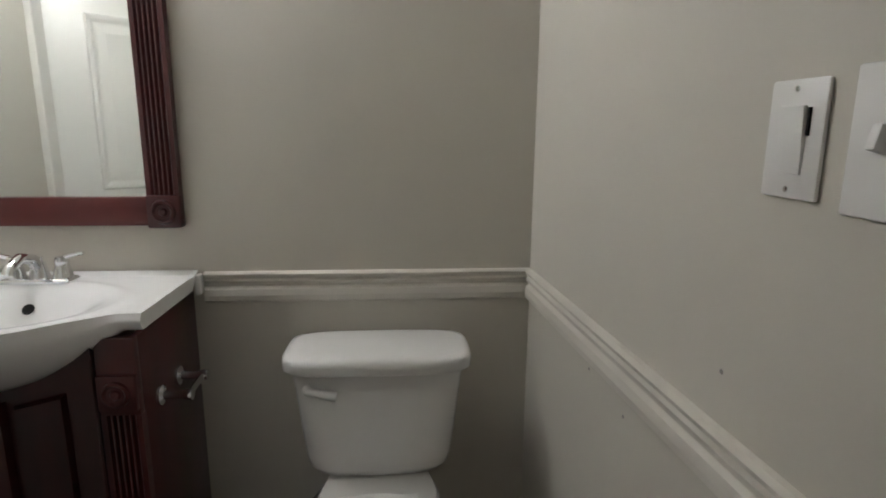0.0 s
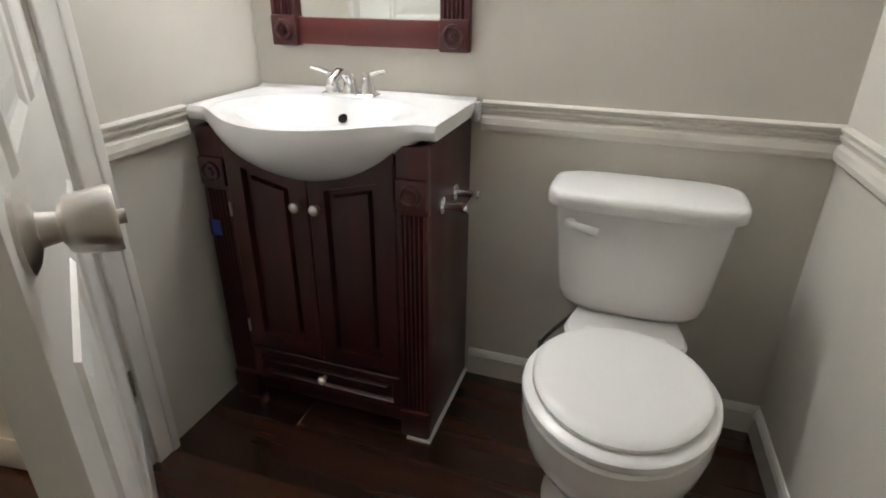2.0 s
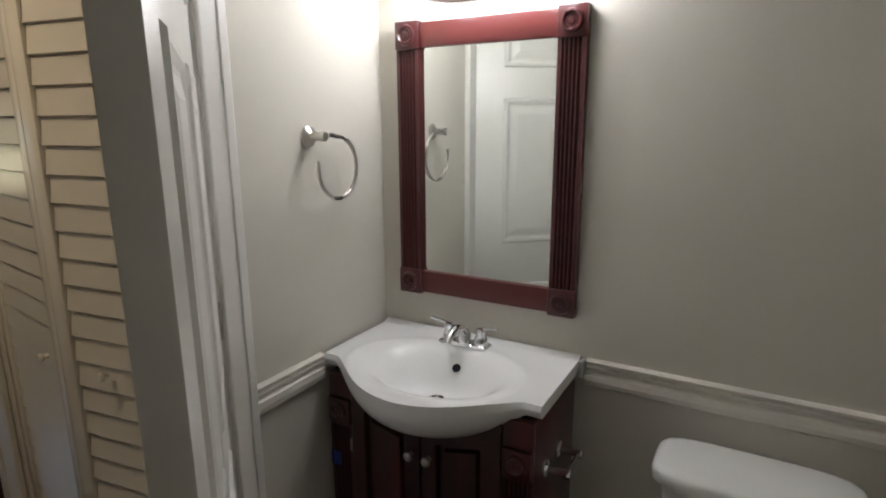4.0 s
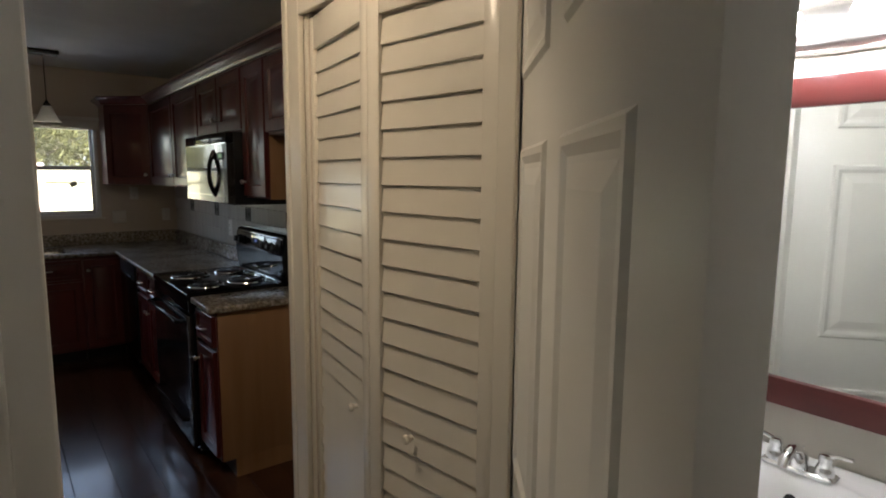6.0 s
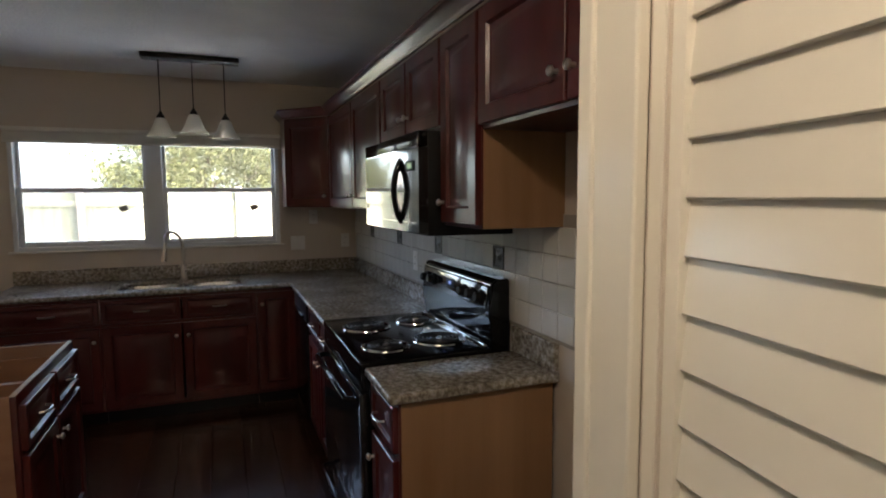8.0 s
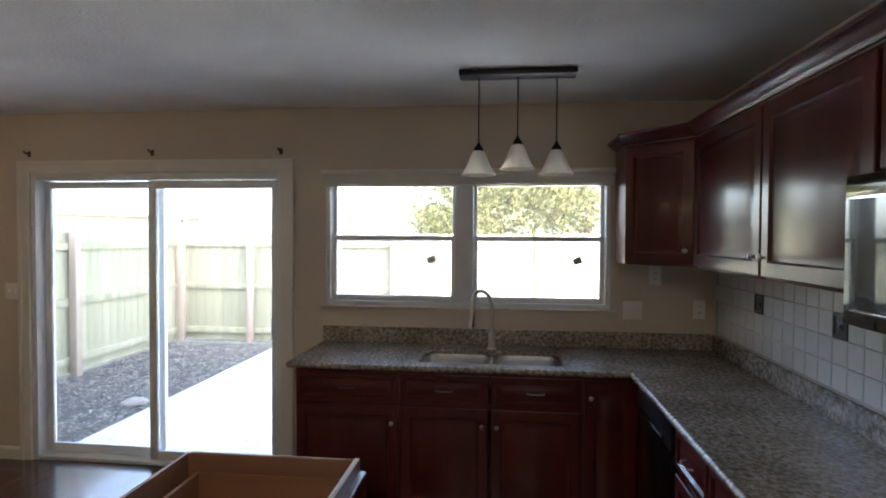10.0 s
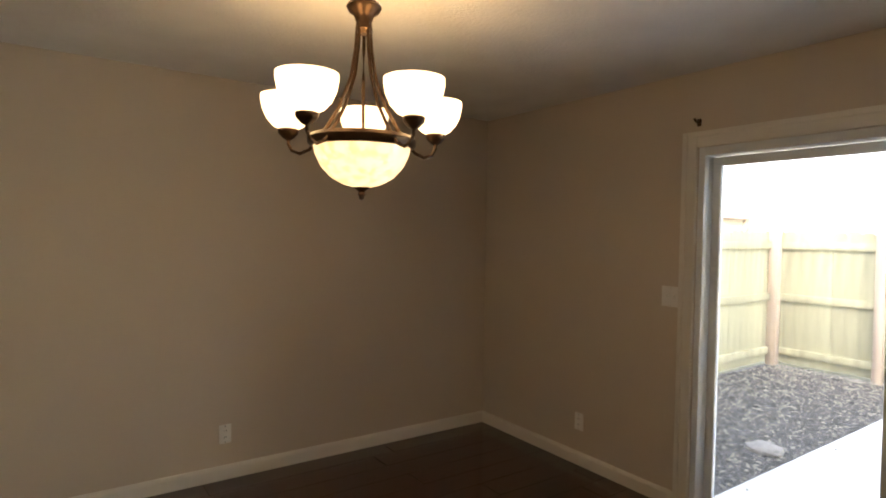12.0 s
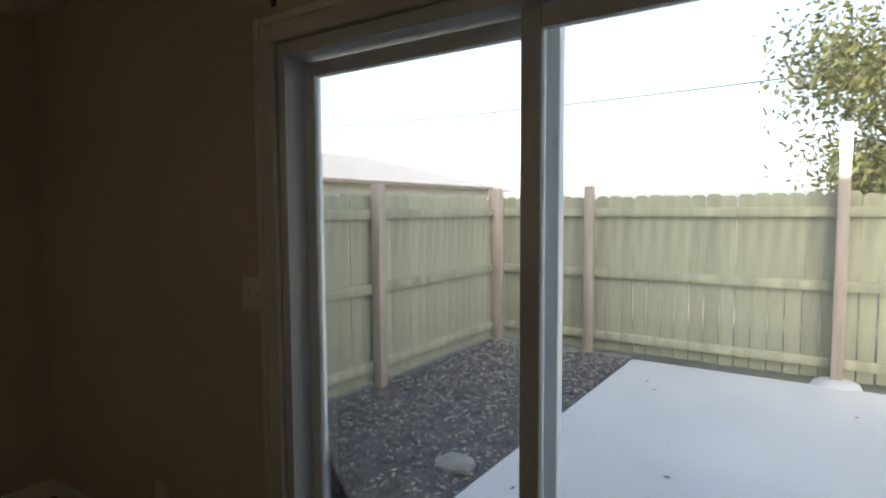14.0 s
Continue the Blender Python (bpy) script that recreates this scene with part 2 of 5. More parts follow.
M_SHINGLE = surface("roof_shingle", (0.22, 0.21, 0.20), 0.95, vary=0.2, grain=20, bump=0.4, dist=0.01)
M_BARK = surface("bark", (0.13, 0.10, 0.075), 0.95, vary=0.3, scale=8, grain=30, bump=1.0, dist=0.02, stretch=(1, 1, 0.3))
M_LEAF = surface("leaf_green", (0.17, 0.17, 0.06), 0.55, vary=0.45, scale=2, bump=0.0)
M_BLUE = surface("blue_tape", (0.02, 0.06, 0.30), 0.5)
M_CAULK = surface("white_caulk", (0.68, 0.67, 0.64), 0.7, vary=0.1)
M_HOSE = surface("braided_hose", (0.12, 0.11, 0.10), 0.4, 0.5, grain=200, bump=0.4)
M_GREEN = lamp_glass("green_clock", (0.05, 0.6, 0.12), 0.022)
M_LED = lamp_glass("blue_clock", (0.1, 0.25, 1.0), 0.06)

# ---- mesh helpers ----


def bx(bm, x0, x1, y0, y1, z0, z1, bev=0.0, seg=2):
    """A box between two corners, with rounded edges."""
    r = bmesh.ops.create_cube(bm, size=1.0)
    vs = r["verts"]
    for v in vs:
        v.co = Vector(((x0 + x1) / 2 + v.co.x * (x1 - x0), (y0 + y1) / 2 + v.co.y * (y1 - y0), (z0 + z1) / 2 + v.co.z * (z1 - z0)))
    if bev:
        bmesh.ops.bevel(bm, geom=list({e for v in vs for e in v.link_edges}), offset=bev, segments=seg, affect="EDGES", profile=0.5)
    return bm


def box(*a, **k):
    return bx(bmesh.new(), *a, **k)


def moved(bm, m):
    bmesh.ops.transform(bm, matrix=m, verts=bm.verts)
    return bm


def lathe(bm, prof, at=(0, 0, 0), seg=24, m=None):
    """Rings of (radius, height) turned about z at a place."""
    rings = []
    for r, z in prof:
        if r < 1e-5:
            rings.append([bm.verts.new((0, 0, z))])
        else:
            rings.append([bm.verts.new((r * math.cos(2 * math.pi * i / seg), r * math.sin(2 * math.pi * i / seg), z)) for i in range(seg)])
    made = [v for r in rings for v in r]
    for a, b in zip(rings, rings[1:]):
        for i in range(seg):
            j = (i + 1) % seg
            if len(a) == 1 and len(b) == 1:
                continue
            q = [a[0], b[j], b[i]] if len(a) == 1 else [a[i], a[j], b[0]] if len(b) == 1 else [a[i], a[j], b[j], b[i]]
            bm.faces.new(q)
    t = Matrix.Translation(at) @ (m or Matrix())
    for v in made:
        v.co = t @ v.co
    return bm


def tube(bm, pts, r, seg=10, taper=None, closed=False):
    """A round bar along points."""
    pts = [Vector(p) for p in pts]
    rings = []
    n = len(pts)
    up = Vector((0.13, 0.21, 0.97)).normalized()
    for i, p in enumerate(pts):
        a, b = (pts[i - 1], pts[(i + 1) % n]) if closed else (pts[max(0, i - 1)], pts[min(n - 1, i + 1)])
        d = (b - a).normalized()
        s = d.cross(up)
        if s.length < 1e-3:
            s = d.cross(Vector((1, 0, 0)))
        s.normalize()
        w = s.cross(d)
        rr = r if taper is None else r + (taper - r) * i / max(1, n - 1)
        rings.append([bm.verts.new(p + rr * (math.cos(2 * math.pi * k / seg) * s + math.sin(2 * math.pi * k / seg) * w)) for k in range(seg)])
    pairs = list(zip(rings, rings[1:])) + ([(rings[-1], rings[0])] if closed else [])
    for a, b in pairs:
        for k in range(seg):
            bm.faces.new([a[k], a[(k + 1) % seg], b[(k + 1) % seg], b[k]])
    if not closed:
        bm.faces.new(rings[0][::-1])
        bm.faces.new(rings[-1])
    return bm


def extrude_outline(bm, pts, z0, z1, bev=0.0):
    """A slab from a plan outline."""
    lo, hi = [bm.verts.new((x, y, z0)) for x, y in pts], [bm.verts.new((x, y, z1)) for x, y in pts]
    n = len(pts)
    bm.faces.new(lo[::-1])
    top = bm.faces.new(hi)
    for i in range(n):
        bm.faces.new([lo[i], lo[(i + 1) % n], hi[(i + 1) % n], hi[i]])
    if bev:
        bmesh.ops.bevel(bm, geom=list(top.edges), offset=bev, segments=3, affect="EDGES", profile=0.5)
    return bm


def profile_run(bm, prof, a, b, out):
    """A moulding of (depth, height) profile from a to b; out: the way it faces."""
    a, b, o = Vector(a), Vector(b), Vector(out)
    ends = [[bm.verts.new(p + o * d + Vector((0, 0, h))) for d, h in prof] for p in (a, b)]
    n = len(prof)
    for i in range(n):
        bm.faces.new([ends[0][i], ends[0][(i + 1) % n], ends[1][(i + 1) % n], ends[1][i]])
    bm.faces.new(ends[0])
    bm.faces.new(ends[1][::-1])
    bmesh.ops.recalc_face_normals(bm, faces=bm.faces)
    return bm


def mesh_of(bm, name, mat, smooth=True):
    bmesh.ops.recalc_face_normals(bm, faces=bm.faces)
    me = bpy.data.meshes.new(name)
    bm.to_mesh(me)
    bm.free()
    me.materials.append(mat)
    if smooth:
        me.polygons.foreach_set("use_smooth", [True] * len(me.polygons))
        me.set_sharp_from_angle(angle=radians(38))
    return me


def part(name, bm, mat, parent=None, label="", smooth=True):
    """One mesh; its shape is in the space of its thing."""
    ob = new(name, mesh_of(bm, name, mat, smooth))
    if parent is not None:
        ob.parent = parent
    if label:
        ob["label"] = label
    return ob


def thing(name, m, label, category, group=""):
    ob = new(name)
    ob.empty_display_size = 0.1
    ob.matrix_basis = m if isinstance(m, Matrix) else Matrix.Translation(m)
    return tagged(ob, label, category, group)


def structure(name, bm, mat, label, smooth=False):
    return tagged(part(name, bm, mat, None, "", smooth), label, kind="structure")


def knob_profile(r):
    return [(0, 0), (r * 0.55, 0), (r * 0.4, r * 0.5), (r * 0.45, r * 0.9), (r, r * 1.3), (r * 0.95, r * 1.75), (r * 0.6, r * 2.05), (0, r * 2.1)]


def raised_panel(bm, w, h, t, rail, deep=False, h_right=None):
    """A cabinet door in x (width), z (height), facing -y: frame, groove and raised field in one skin; the top may slope."""
    hr = h if h_right is None else h_right
    rise = min(0.026, (min(w, h) / 2 - rail - 0.018) * 0.6)
    loops = []
    cut = ((rail - 0.004, -t), (rail + 0.003, -t * 0.45), (rail + 0.011, -t * 0.40), (rail + 0.011 + rise, -t * 0.92))
    if deep:
        cut = ((rail - 0.002, -t), (rail + 0.003, -t * 0.15), (rail + 0.016, -t * 0.12), (rail + 0.022, -t * 0.70))
    for inset, y in ((0, 0), (0, -t + 0.003), (0.003, -t)) + cut:
        loops.append([bm.verts.new((a, y, c)) for a, c in ((inset, inset), (w - inset, inset), (w - inset, hr + (h - hr) * inset / w - inset), (inset, h + (hr - h) * inset / w - inset))])
    bm.faces.new(loops[0])
    for p, q in zip(loops, loops[1:]):
        for k in range(4):
            bm.faces.new([p[k], p[(k + 1) % 4], q[(k + 1) % 4], q[k]])
    bm.faces.new(loops[-1])
    return bm


def open_box(bm, x0, x1, y0, y1, z0, z1, t, floor_t=0.01):
    """A box with no top, in one skin."""
    rects = [(0, z0), (0, z1), (t, z1), (t, z0 + floor_t)]
    loops = [[bm.verts.new(p) for p in ((x0 + i, y0 + i, z), (x1 - i, y0 + i, z), (x1 - i, y1 - i, z), (x0 + i, y1 - i, z))] for i, z in rects]
    bm.faces.new(loops[0])
    for p, q in zip(loops, loops[1:]):
        for k in range(4):
            bm.faces.new([p[k], p[(k + 1) % 4], q[(k + 1) % 4], q[k]])
    bm.faces.new(loops[-1])
    return bm

# ---- the house: plan in metres ----
WX = -6.107          # window wall, inner face
KY = 1.49            # stove wall, inner face
DY = -4.92           # dining wall, inner face
BX0, BX1, BY = -0.948, 0.545, 1.615   # bathroom
CZ = 2.435           # ceilings
BY0 = -0.75          # bathroom wall behind the camera
DOOR_A, DOOR_B = 0.103, 0.966          # doorway in the bathroom's wall
SL0, SL1, SLZ = -3.105, -1.275, 2.02  # sliding door opening
WN0, WN1, WZ0, WZ1 = -0.97, 0.86, 1.143, 1.975  # window opening
HZ = 2.06

bm = bmesh.new()
bx(bm, WX - 0.16, WX, DY - 0.12, SL0, 0, CZ)
bx(bm, WX - 0.16, WX, SL0, SL1, SLZ, CZ)
bx(bm, WX - 0.16, WX, SL1, WN0, 0, CZ)
bx(bm, WX - 0.16, WX, WN0, WN1, 0, WZ0)
bx(bm, WX - 0.16, WX, WN0, WN1, WZ1, CZ)
bx(bm, WX - 0.16, WX, WN1, KY + 0.12, 0, CZ)
structure("wall_west", bm, M_WALL, "tan painted wall with window and sliding door openings")
structure("wall_south", box(WX, 2.2, DY - 0.12, DY, 0, CZ), M_WALL, "tan painted dining room wall")
structure("wall_kitchen", box(WX, -1.85, KY, KY + 0.12, 0, CZ), M_WALL, "tan painted kitchen wall behind the stove")
bm = bmesh.new()
bx(bm, -1.85, -1.765, 0.86, KY + 0.12, 0, CZ)
bx(bm, -1.765, -1.03, 0.86, 0.93, 2.02, CZ)
bx(bm, -1.765, -1.03, KY + 0.02, KY + 0.12, 0, CZ)
structure("wall_closet", bm, M_WALL, "tan painted wall round the louvered closet")
bm = bmesh.new()
bx(bm, -1.03, BX0, DOOR_B, BY + 0.1, 0, CZ)
bx(bm, -1.03, BX0, DOOR_A, DOOR_B, HZ, CZ)
bx(bm, -1.03, BX0, DY, DOOR_A, 0, CZ)
structure("wall_bath_west", bm, M_BATH, "light greige bathroom wall with the doorway")
structure("wall_bath_north", box(BX0, BX1 + 0.1, BY, BY + 0.1, 0, CZ), M_BATH, "light greige bathroom back wall")
EAST = Matrix.Translation((BX1, BY, 0)) @ pose(0, 0, 0, 0, 0, 3.43) @ Matrix.Translation((-BX1, -BY, 0))
structure("wall_bath_east", box(BX1, BX1 + 0.1, BY0 - 0.1, BY, 0, CZ), M_BATH, "light greige bathroom side wall").matrix_basis = EAST
structure("wall_bath_south", box(BX0, BX1 + 0.24, BY0 - 0.1, BY0, 0, CZ), M_BATH, "light greige bathroom end wall")
structure("ceiling", box(WX - 0.16, 2.2, DY - 0.12, BY + 0.12, CZ, CZ + 0.15), M_CEIL, "off-white textured ceiling")
# unseen block added over the ceiling so the house shadow covers the patio
structure("shade_block", box(WX - 0.16, 2.2, DY - 0.12, BY + 0.12, CZ + 0.16, 5.3), M_STUCCO, "unseen plain stucco block over the house, added to shade the patio")

# ---- trims ----
BASE = [(0, 0), (0.014, 0), (0.014, 0.068), (0.010, 0.08), (0.005, 0.088), (0, 0.088)]
RAIL = [(0, 0), (0.012, 0), (0.017, 0.005), (0.019, 0.018), (0.017, 0.034), (0.009, 0.040), (0.009, 0.046), (0.015, 0.049), (0.017, 0.056), (0.011, 0.060), (0.011, 0.064), (0.018, 0.067), (0.019, 0.073), (0.010, 0.077), (0, 0.077)]


def run(name, prof, a, b, out, label, mat=M_TRIM):
    return structure(name, profile_run(bmesh.new(), prof, a, b, out), mat, label)


run("baseboard_dining_south", BASE, (WX, DY, 0), (BX0 - 0.1, DY, 0), (0, 1, 0), "white painted baseboard")
run("baseboard_dining_west", BASE, (WX, DY + 0.014, 0), (WX, SL0 - 0.085, 0), (1, 0, 0), "white painted baseboard")
run("baseboard_kitchen", BASE, (-2.93, KY, 0), (-1.85, KY, 0), (0, -1, 0), "white painted baseboard")
run("baseboard_bath_north", BASE, (-0.29, BY, 0), (BX1, BY, 0), (0, -1, 0), "white painted baseboard")
run("baseboard_bath_east", BASE, (BX1, BY0, 0), (BX1, BY - 0.014, 0), (-1, 0, 0), "white painted baseboard").matrix_basis = EAST
RZ = 0.787
run("chair_rail_north", RAIL, (-0.272, BY, RZ), (BX1, BY, RZ), (0, -1, 0), "cream painted chair rail moulding", M_CREAM)
run("chair_rail_east", RAIL, (BX1, BY0, RZ), (BX1, BY - 0.023, RZ), (-1, 0, 0), "cream painted chair rail moulding", M_CREAM).matrix_basis = EAST
run("chair_rail_west", RAIL, (BX0, DOOR_B + 0.068, RZ), (BX0, 1.285, RZ), (1, 0, 0), "cream painted chair rail moulding", M_CREAM)

CASE = [(0, 0), (0.012, 0), (0.018, 0.012), (0.018, 0.04), (0.011, 0.058), (0, 0.058)]


def casing(name, axis, at, out, lo, hi, top, w, label, t=0.018, mat=M_TRIM):
    """Two uprights and a head round an opening in a wall at x or y = at."""
    bm = bmesh.new()
    a, b = sorted((at, at + out * t))
    a2, b2 = sorted((at, at + out * (t + 0.005)))
    for l, h, z0, z1 in ((lo - w, lo, 0, top + w), (hi, hi + w, 0, top + w), (lo, hi, top, top + w)):
        if axis == "x":
            bx(bm, a, b, l, h, z0, z1, 0.004)
        else:
            bx(bm, l, h, a, b, z0, z1, 0.004)
    # raised outer back band
    k, p = w * 0.32, 0.003
    for l, h, z0, z1 in ((lo - w - p, lo - w + k, 0, top + w + p), (hi + w - k, hi + w + p, 0, top + w + p), (lo - w + k, hi + w - k, top + w - k, top + w + p)):
        if axis == "x":
            bx(bm, a2, b2, l, h, z0, z1, 0.004)
        else:
            bx(bm, l, h, a2, b2, z0, z1, 0.004)
    return structure(name, bm, mat, label)


casing("trim_slider", "x", WX, 1, SL0, SL1, SLZ, 0.082, "wide white painted casing round the sliding door")
casing("trim_bath_door", "x", BX0, 1, 0.135, DOOR_B, HZ, 0.066, "white painted casing round the bathroom doorway")
# jamb lining of the doorway
bm = bmesh.new()
bx(bm, -1.035, BX0 + 0.003, DOOR_A - 0.002, DOOR_A + 0.014, 0, HZ)
bx(bm, -1.035, BX0 + 0.003, DOOR_B - 0.014, DOOR_B + 0.002, 0, HZ)
bx(bm, -1.035, BX0 + 0.003, DOOR_A + 0.014, DOOR_B - 0.014, HZ - 0.014, HZ + 0.002)
bx(bm, -1.02, -0.99, DOOR_B - 0.026, DOOR_B - 0.013, 0, HZ - 0.014, 0.002)
structure("trim_bath_jamb", bm, M_TRIM, "white painted door jamb")
bm = bmesh.new()
bx(bm, -1.05, -1.032, DOOR_A - 0.06, DOOR_A + 0.002, 0, HZ + 0.06, 0.004)
structure("trim_hall_casing", bm, M_LOUVER, "cream painted casing on the hall side")
# closet casing
bm = bmesh.new()
bx(bm, -1.895, -1.79, 0.838, 0.858, 0, 2.10, 0.004)
bx(bm, -1.895, -1.865, 0.832, 0.860, 0, 2.10, 0.004)
bx(bm, -1.79, -1.03, 0.838, 0.858, 2.01, 2.10, 0.004)
bx(bm, -1.79, -1.768, 0.858, 0.93, 0, 2.02, 0.002)
bx(bm, -0.9485, -0.899, 0.855, 0.868, 0, 2.10, 0.003)
structure("trim_closet", bm, M_LOUVER, "cream painted casing of the closet opening")


# ---- bathroom door, ajar ----
def six_panel(w, h, t):
    """A moulded six-panel slab, hinge edge at x = 0, with panels on both faces."""
    bm = bmesh.new()
    bx(bm, 0, w, -t / 2, t / 2, 0, h, 0.0015)
    st, mid = 0.120, 0.115
    pw = (w - 2 * st - mid) / 2
    rows_z = [(0.24, 0.80), (0.98, 1.58), (1.70, 1.90)]
    out = []
    for side in (-1, 1):
        for i in (0, 1):
            x0 = st + i * (pw + mid)
            for z0, z1 in rows_z:
                out.append((side, x0, x0 + pw, z0, z1))
    return bm, out


free_edge, hinge_at = Vector((-0.274, 0.380)), Vector((-0.955, 0.940))
leaf_w = (free_edge - hinge_at).length
leaf_turn = math.degrees(math.atan2(free_edge.y - hinge_at.y, free_edge.x - hinge_at.x))
door = tagged(thing("door_1", pose(hinge_at.x, hinge_at.y, 0.012, 0, 0, leaf_turn), "white six-panel bathroom door standing ajar", "door"), kind="structure")
LT = 0.035
bm, panels = six_panel(leaf_w, 2.03, LT)
leaf = part("door_leaf", bm, M_DOOR, door)
for side, x0, x1, z0, z1 in panels:
    bm = bmesh.new()
    ya = side * LT / 2
    # sunk border and raised field, as one moulded panel
    pts = [(0, 0.0), (0.006, 0.006), (0.016, 0.006), (0.028, 0.0008), (0.036, 0.0008), (0.062, 0.006)]
    loops = []
    for inset, up in pts:
        y = ya + side * up
        loops.append([bm.verts.new((a, y, c)) for a, c in ((x0 + inset, z0 + inset), (x1 - inset, z0 + inset), (x1 - inset, z1 - inset), (x0 + inset, z1 - inset))])
    for p, q in zip(loops, loops[1:]):
        for k in range(4):
            bm.faces.new([p[k], p[(k + 1) % 4], q[(k + 1) % 4], q[k]])
    bm.faces.new(loops[-1])
    part("panel", bm, M_DOOR, leaf, smooth=False)
for side in (-1, 1):
    bm = bmesh.new()
    prof = [(0, 0), (0.034, 0), (0.034, 0.004), (0.026, 0.009), (0.014, 0.013), (0.012, 0.026), (0.021, 0.030), (0.0235, 0.034), (0.0275, 0.062), (0.0265, 0.066), (0.021, 0.066), (0.021, 0.058), (0.006, 0.058), (0.006, 0.072), (0, 0.072)]
    m = pose(leaf_w - 0.062, side * LT / 2, 0.955, 90 if side < 0 else -90, 0, 0)
    part("door_knob", lathe(bm, prof, m=m), M_NICKEL, door, "brushed nickel round door knob")
for z in (0.24, 1.05, 1.80):
    bm = bmesh.new()
    tube(bm, [(-0.008, LT / 2 + 0.004, z - 0.045), (-0.008, LT / 2 + 0.004, z + 0.045)], 0.006)
    bx(bm, -0.008, 0.005, LT / 2 - 0.0005, LT / 2 + 0.002, z - 0.045, z + 0.045)
    part("hinge", bm, M_NICKEL, door, "brushed nickel butt hinge")


# ---- louvered bifold closet doors ----
def louver_leaf(name, a, b, thick, knob_u, label):
    a, b = Vector(a), Vector(b)
    w = (b - a).length
    ang = math.degrees(math.atan2(b.y - a.y, b.x - a.x))
    t = tagged(thing(name, pose(a.x, a.y, 0.015, 0, 0, ang), label, "closet door", "bifold closet doors"), kind="")
    h, st, bot, top = 1.985, 0.042, 0.0982, 0.0920
    part("stile", box(0, st, 0, thick, 0, h, 0.003), M_LOUVER, t)
    part("stile", box(w - st, w, 0, thick, 0, h, 0.003), M_LOUVER, t)
    part("rail", box(st, w - st, 0.001, thick - 0.001, 0, bot, 0.003), M_LOUVER, t)
    part("rail", box(st, w - st, 0.001, thick - 0.001, h - top, h, 0.003), M_LOUVER, t)
    n = 28
    step = (h - top - bot) / n
    bm = bmesh.new()
    bx(bm, st - 0.002, w - st + 0.002, -0.0035, 0.0035, -0.0370, 0.0370, 0.002, 1)
    moved(bm, pose(0, thick * 0.5, 0, -6.5))
    me = mesh_of(bm, "slat", M_LOUVER)
    for i in range(n):
        s = new("slat", me)
        s.parent = t
        s.location = (0, 0, bot + (i + 0.5) * step)
    if knob_u:
        part("knob", lathe(bmesh.new(), [(0, 0), (0.007, 0), (0.0055, 0.008), (0.011, 0.013), (0.012, 0.018), (0.008, 0.023), (0, 0.024)], m=pose(knob_u, 0, 0.915, 90)), M_LOUVER, t, "small round wooden knob")
    return t


louver_leaf("bifold_door", (-1.785, 0.868), (-1.345, 0.806), 0.028, 0.36, "cream louvered bifold closet leaf, folded slightly out")
louver_leaf("bifold_door", (-1.343, 0.806), (-0.950, 0.861), 0.028, 0.155, "cream louvered bifold closet leaf beside the bathroom door")


# ---- sliding glass door ----
slider = tagged(thing("door_2", (WX - 0.08, 0, 0), "white vinyl sliding glass patio door, closed", "sliding door"), kind="structure")
bm = bmesh.new()
bx(bm, -0.06, 0.075, SL0, SL0 + 0.035, 0, SLZ, 0.003)
bx(bm, -0.06, 0.075, SL1 - 0.035, SL1, 0, SLZ, 0.003)
bx(bm, -0.06, 0.075, SL0 + 0.035, SL1 - 0.035, SLZ - 0.045, SLZ, 0.003)
bx(bm, -0.06, 0.075, SL0 + 0.035, SL1 - 0.035, 0.0, 0.028, 0.003)
part("door_frame", bm, M_VINYL, slider)


def sash(name, parent, x0, x1, y0, y1, z0, z1, w, wb, label=""):
    bm = bmesh.new()
    bx(bm, x0, x1, y0, y0 + w, z0, z1, 0.004)
    bx(bm, x0, x1, y1 - w, y1, z0, z1, 0.004)
    bx(bm, x0 + 0.001, x1 - 0.001, y0 + w, y1 - w, z0, z0 + wb, 0.004)
    bx(bm, x0 + 0.001, x1 - 0.001, y0 + w, y1 - w, z1 - w, z1, 0.004)
    ob = part(name, bm, M_VINYL, parent, label)
    xm = (x0 + x1) / 2
    g = part("pane", box(xm - 0.003, xm + 0.003, y0 + w - 0.004, y1 - w + 0.004, z0 + wb - 0.004, z1 - w + 0.004), M_GLASS, ob, "clear window glass")
    g.visible_shadow = False
    return ob


sash("door_panel", slider, -0.045, -0.01, SL0 + 0.03, -2.165, 0.03, SLZ - 0.05, 0.048, 0.06)
moving = sash("door_panel", slider, 0.012, 0.047, -2.245, SL1 - 0.03, 0.03, SLZ - 0.05, 0.055, 0.06)
bm = bmesh.new()
tube(bm, [(0.047, SL1 - 0.055, 0.86), (0.085, SL1 - 0.058, 0.88), (0.092, SL1 - 0.06, 0.97), (0.085, SL1 - 0.058, 1.06), (0.047, SL1 - 0.055, 1.08)], 0.009)
bx(bm, 0.045, 0.051, SL1 - 0.075, SL1 - 0.04, 0.84, 1.10, 0.003)
part("handle", bm, M_VINYL, moving, "white pull handle")

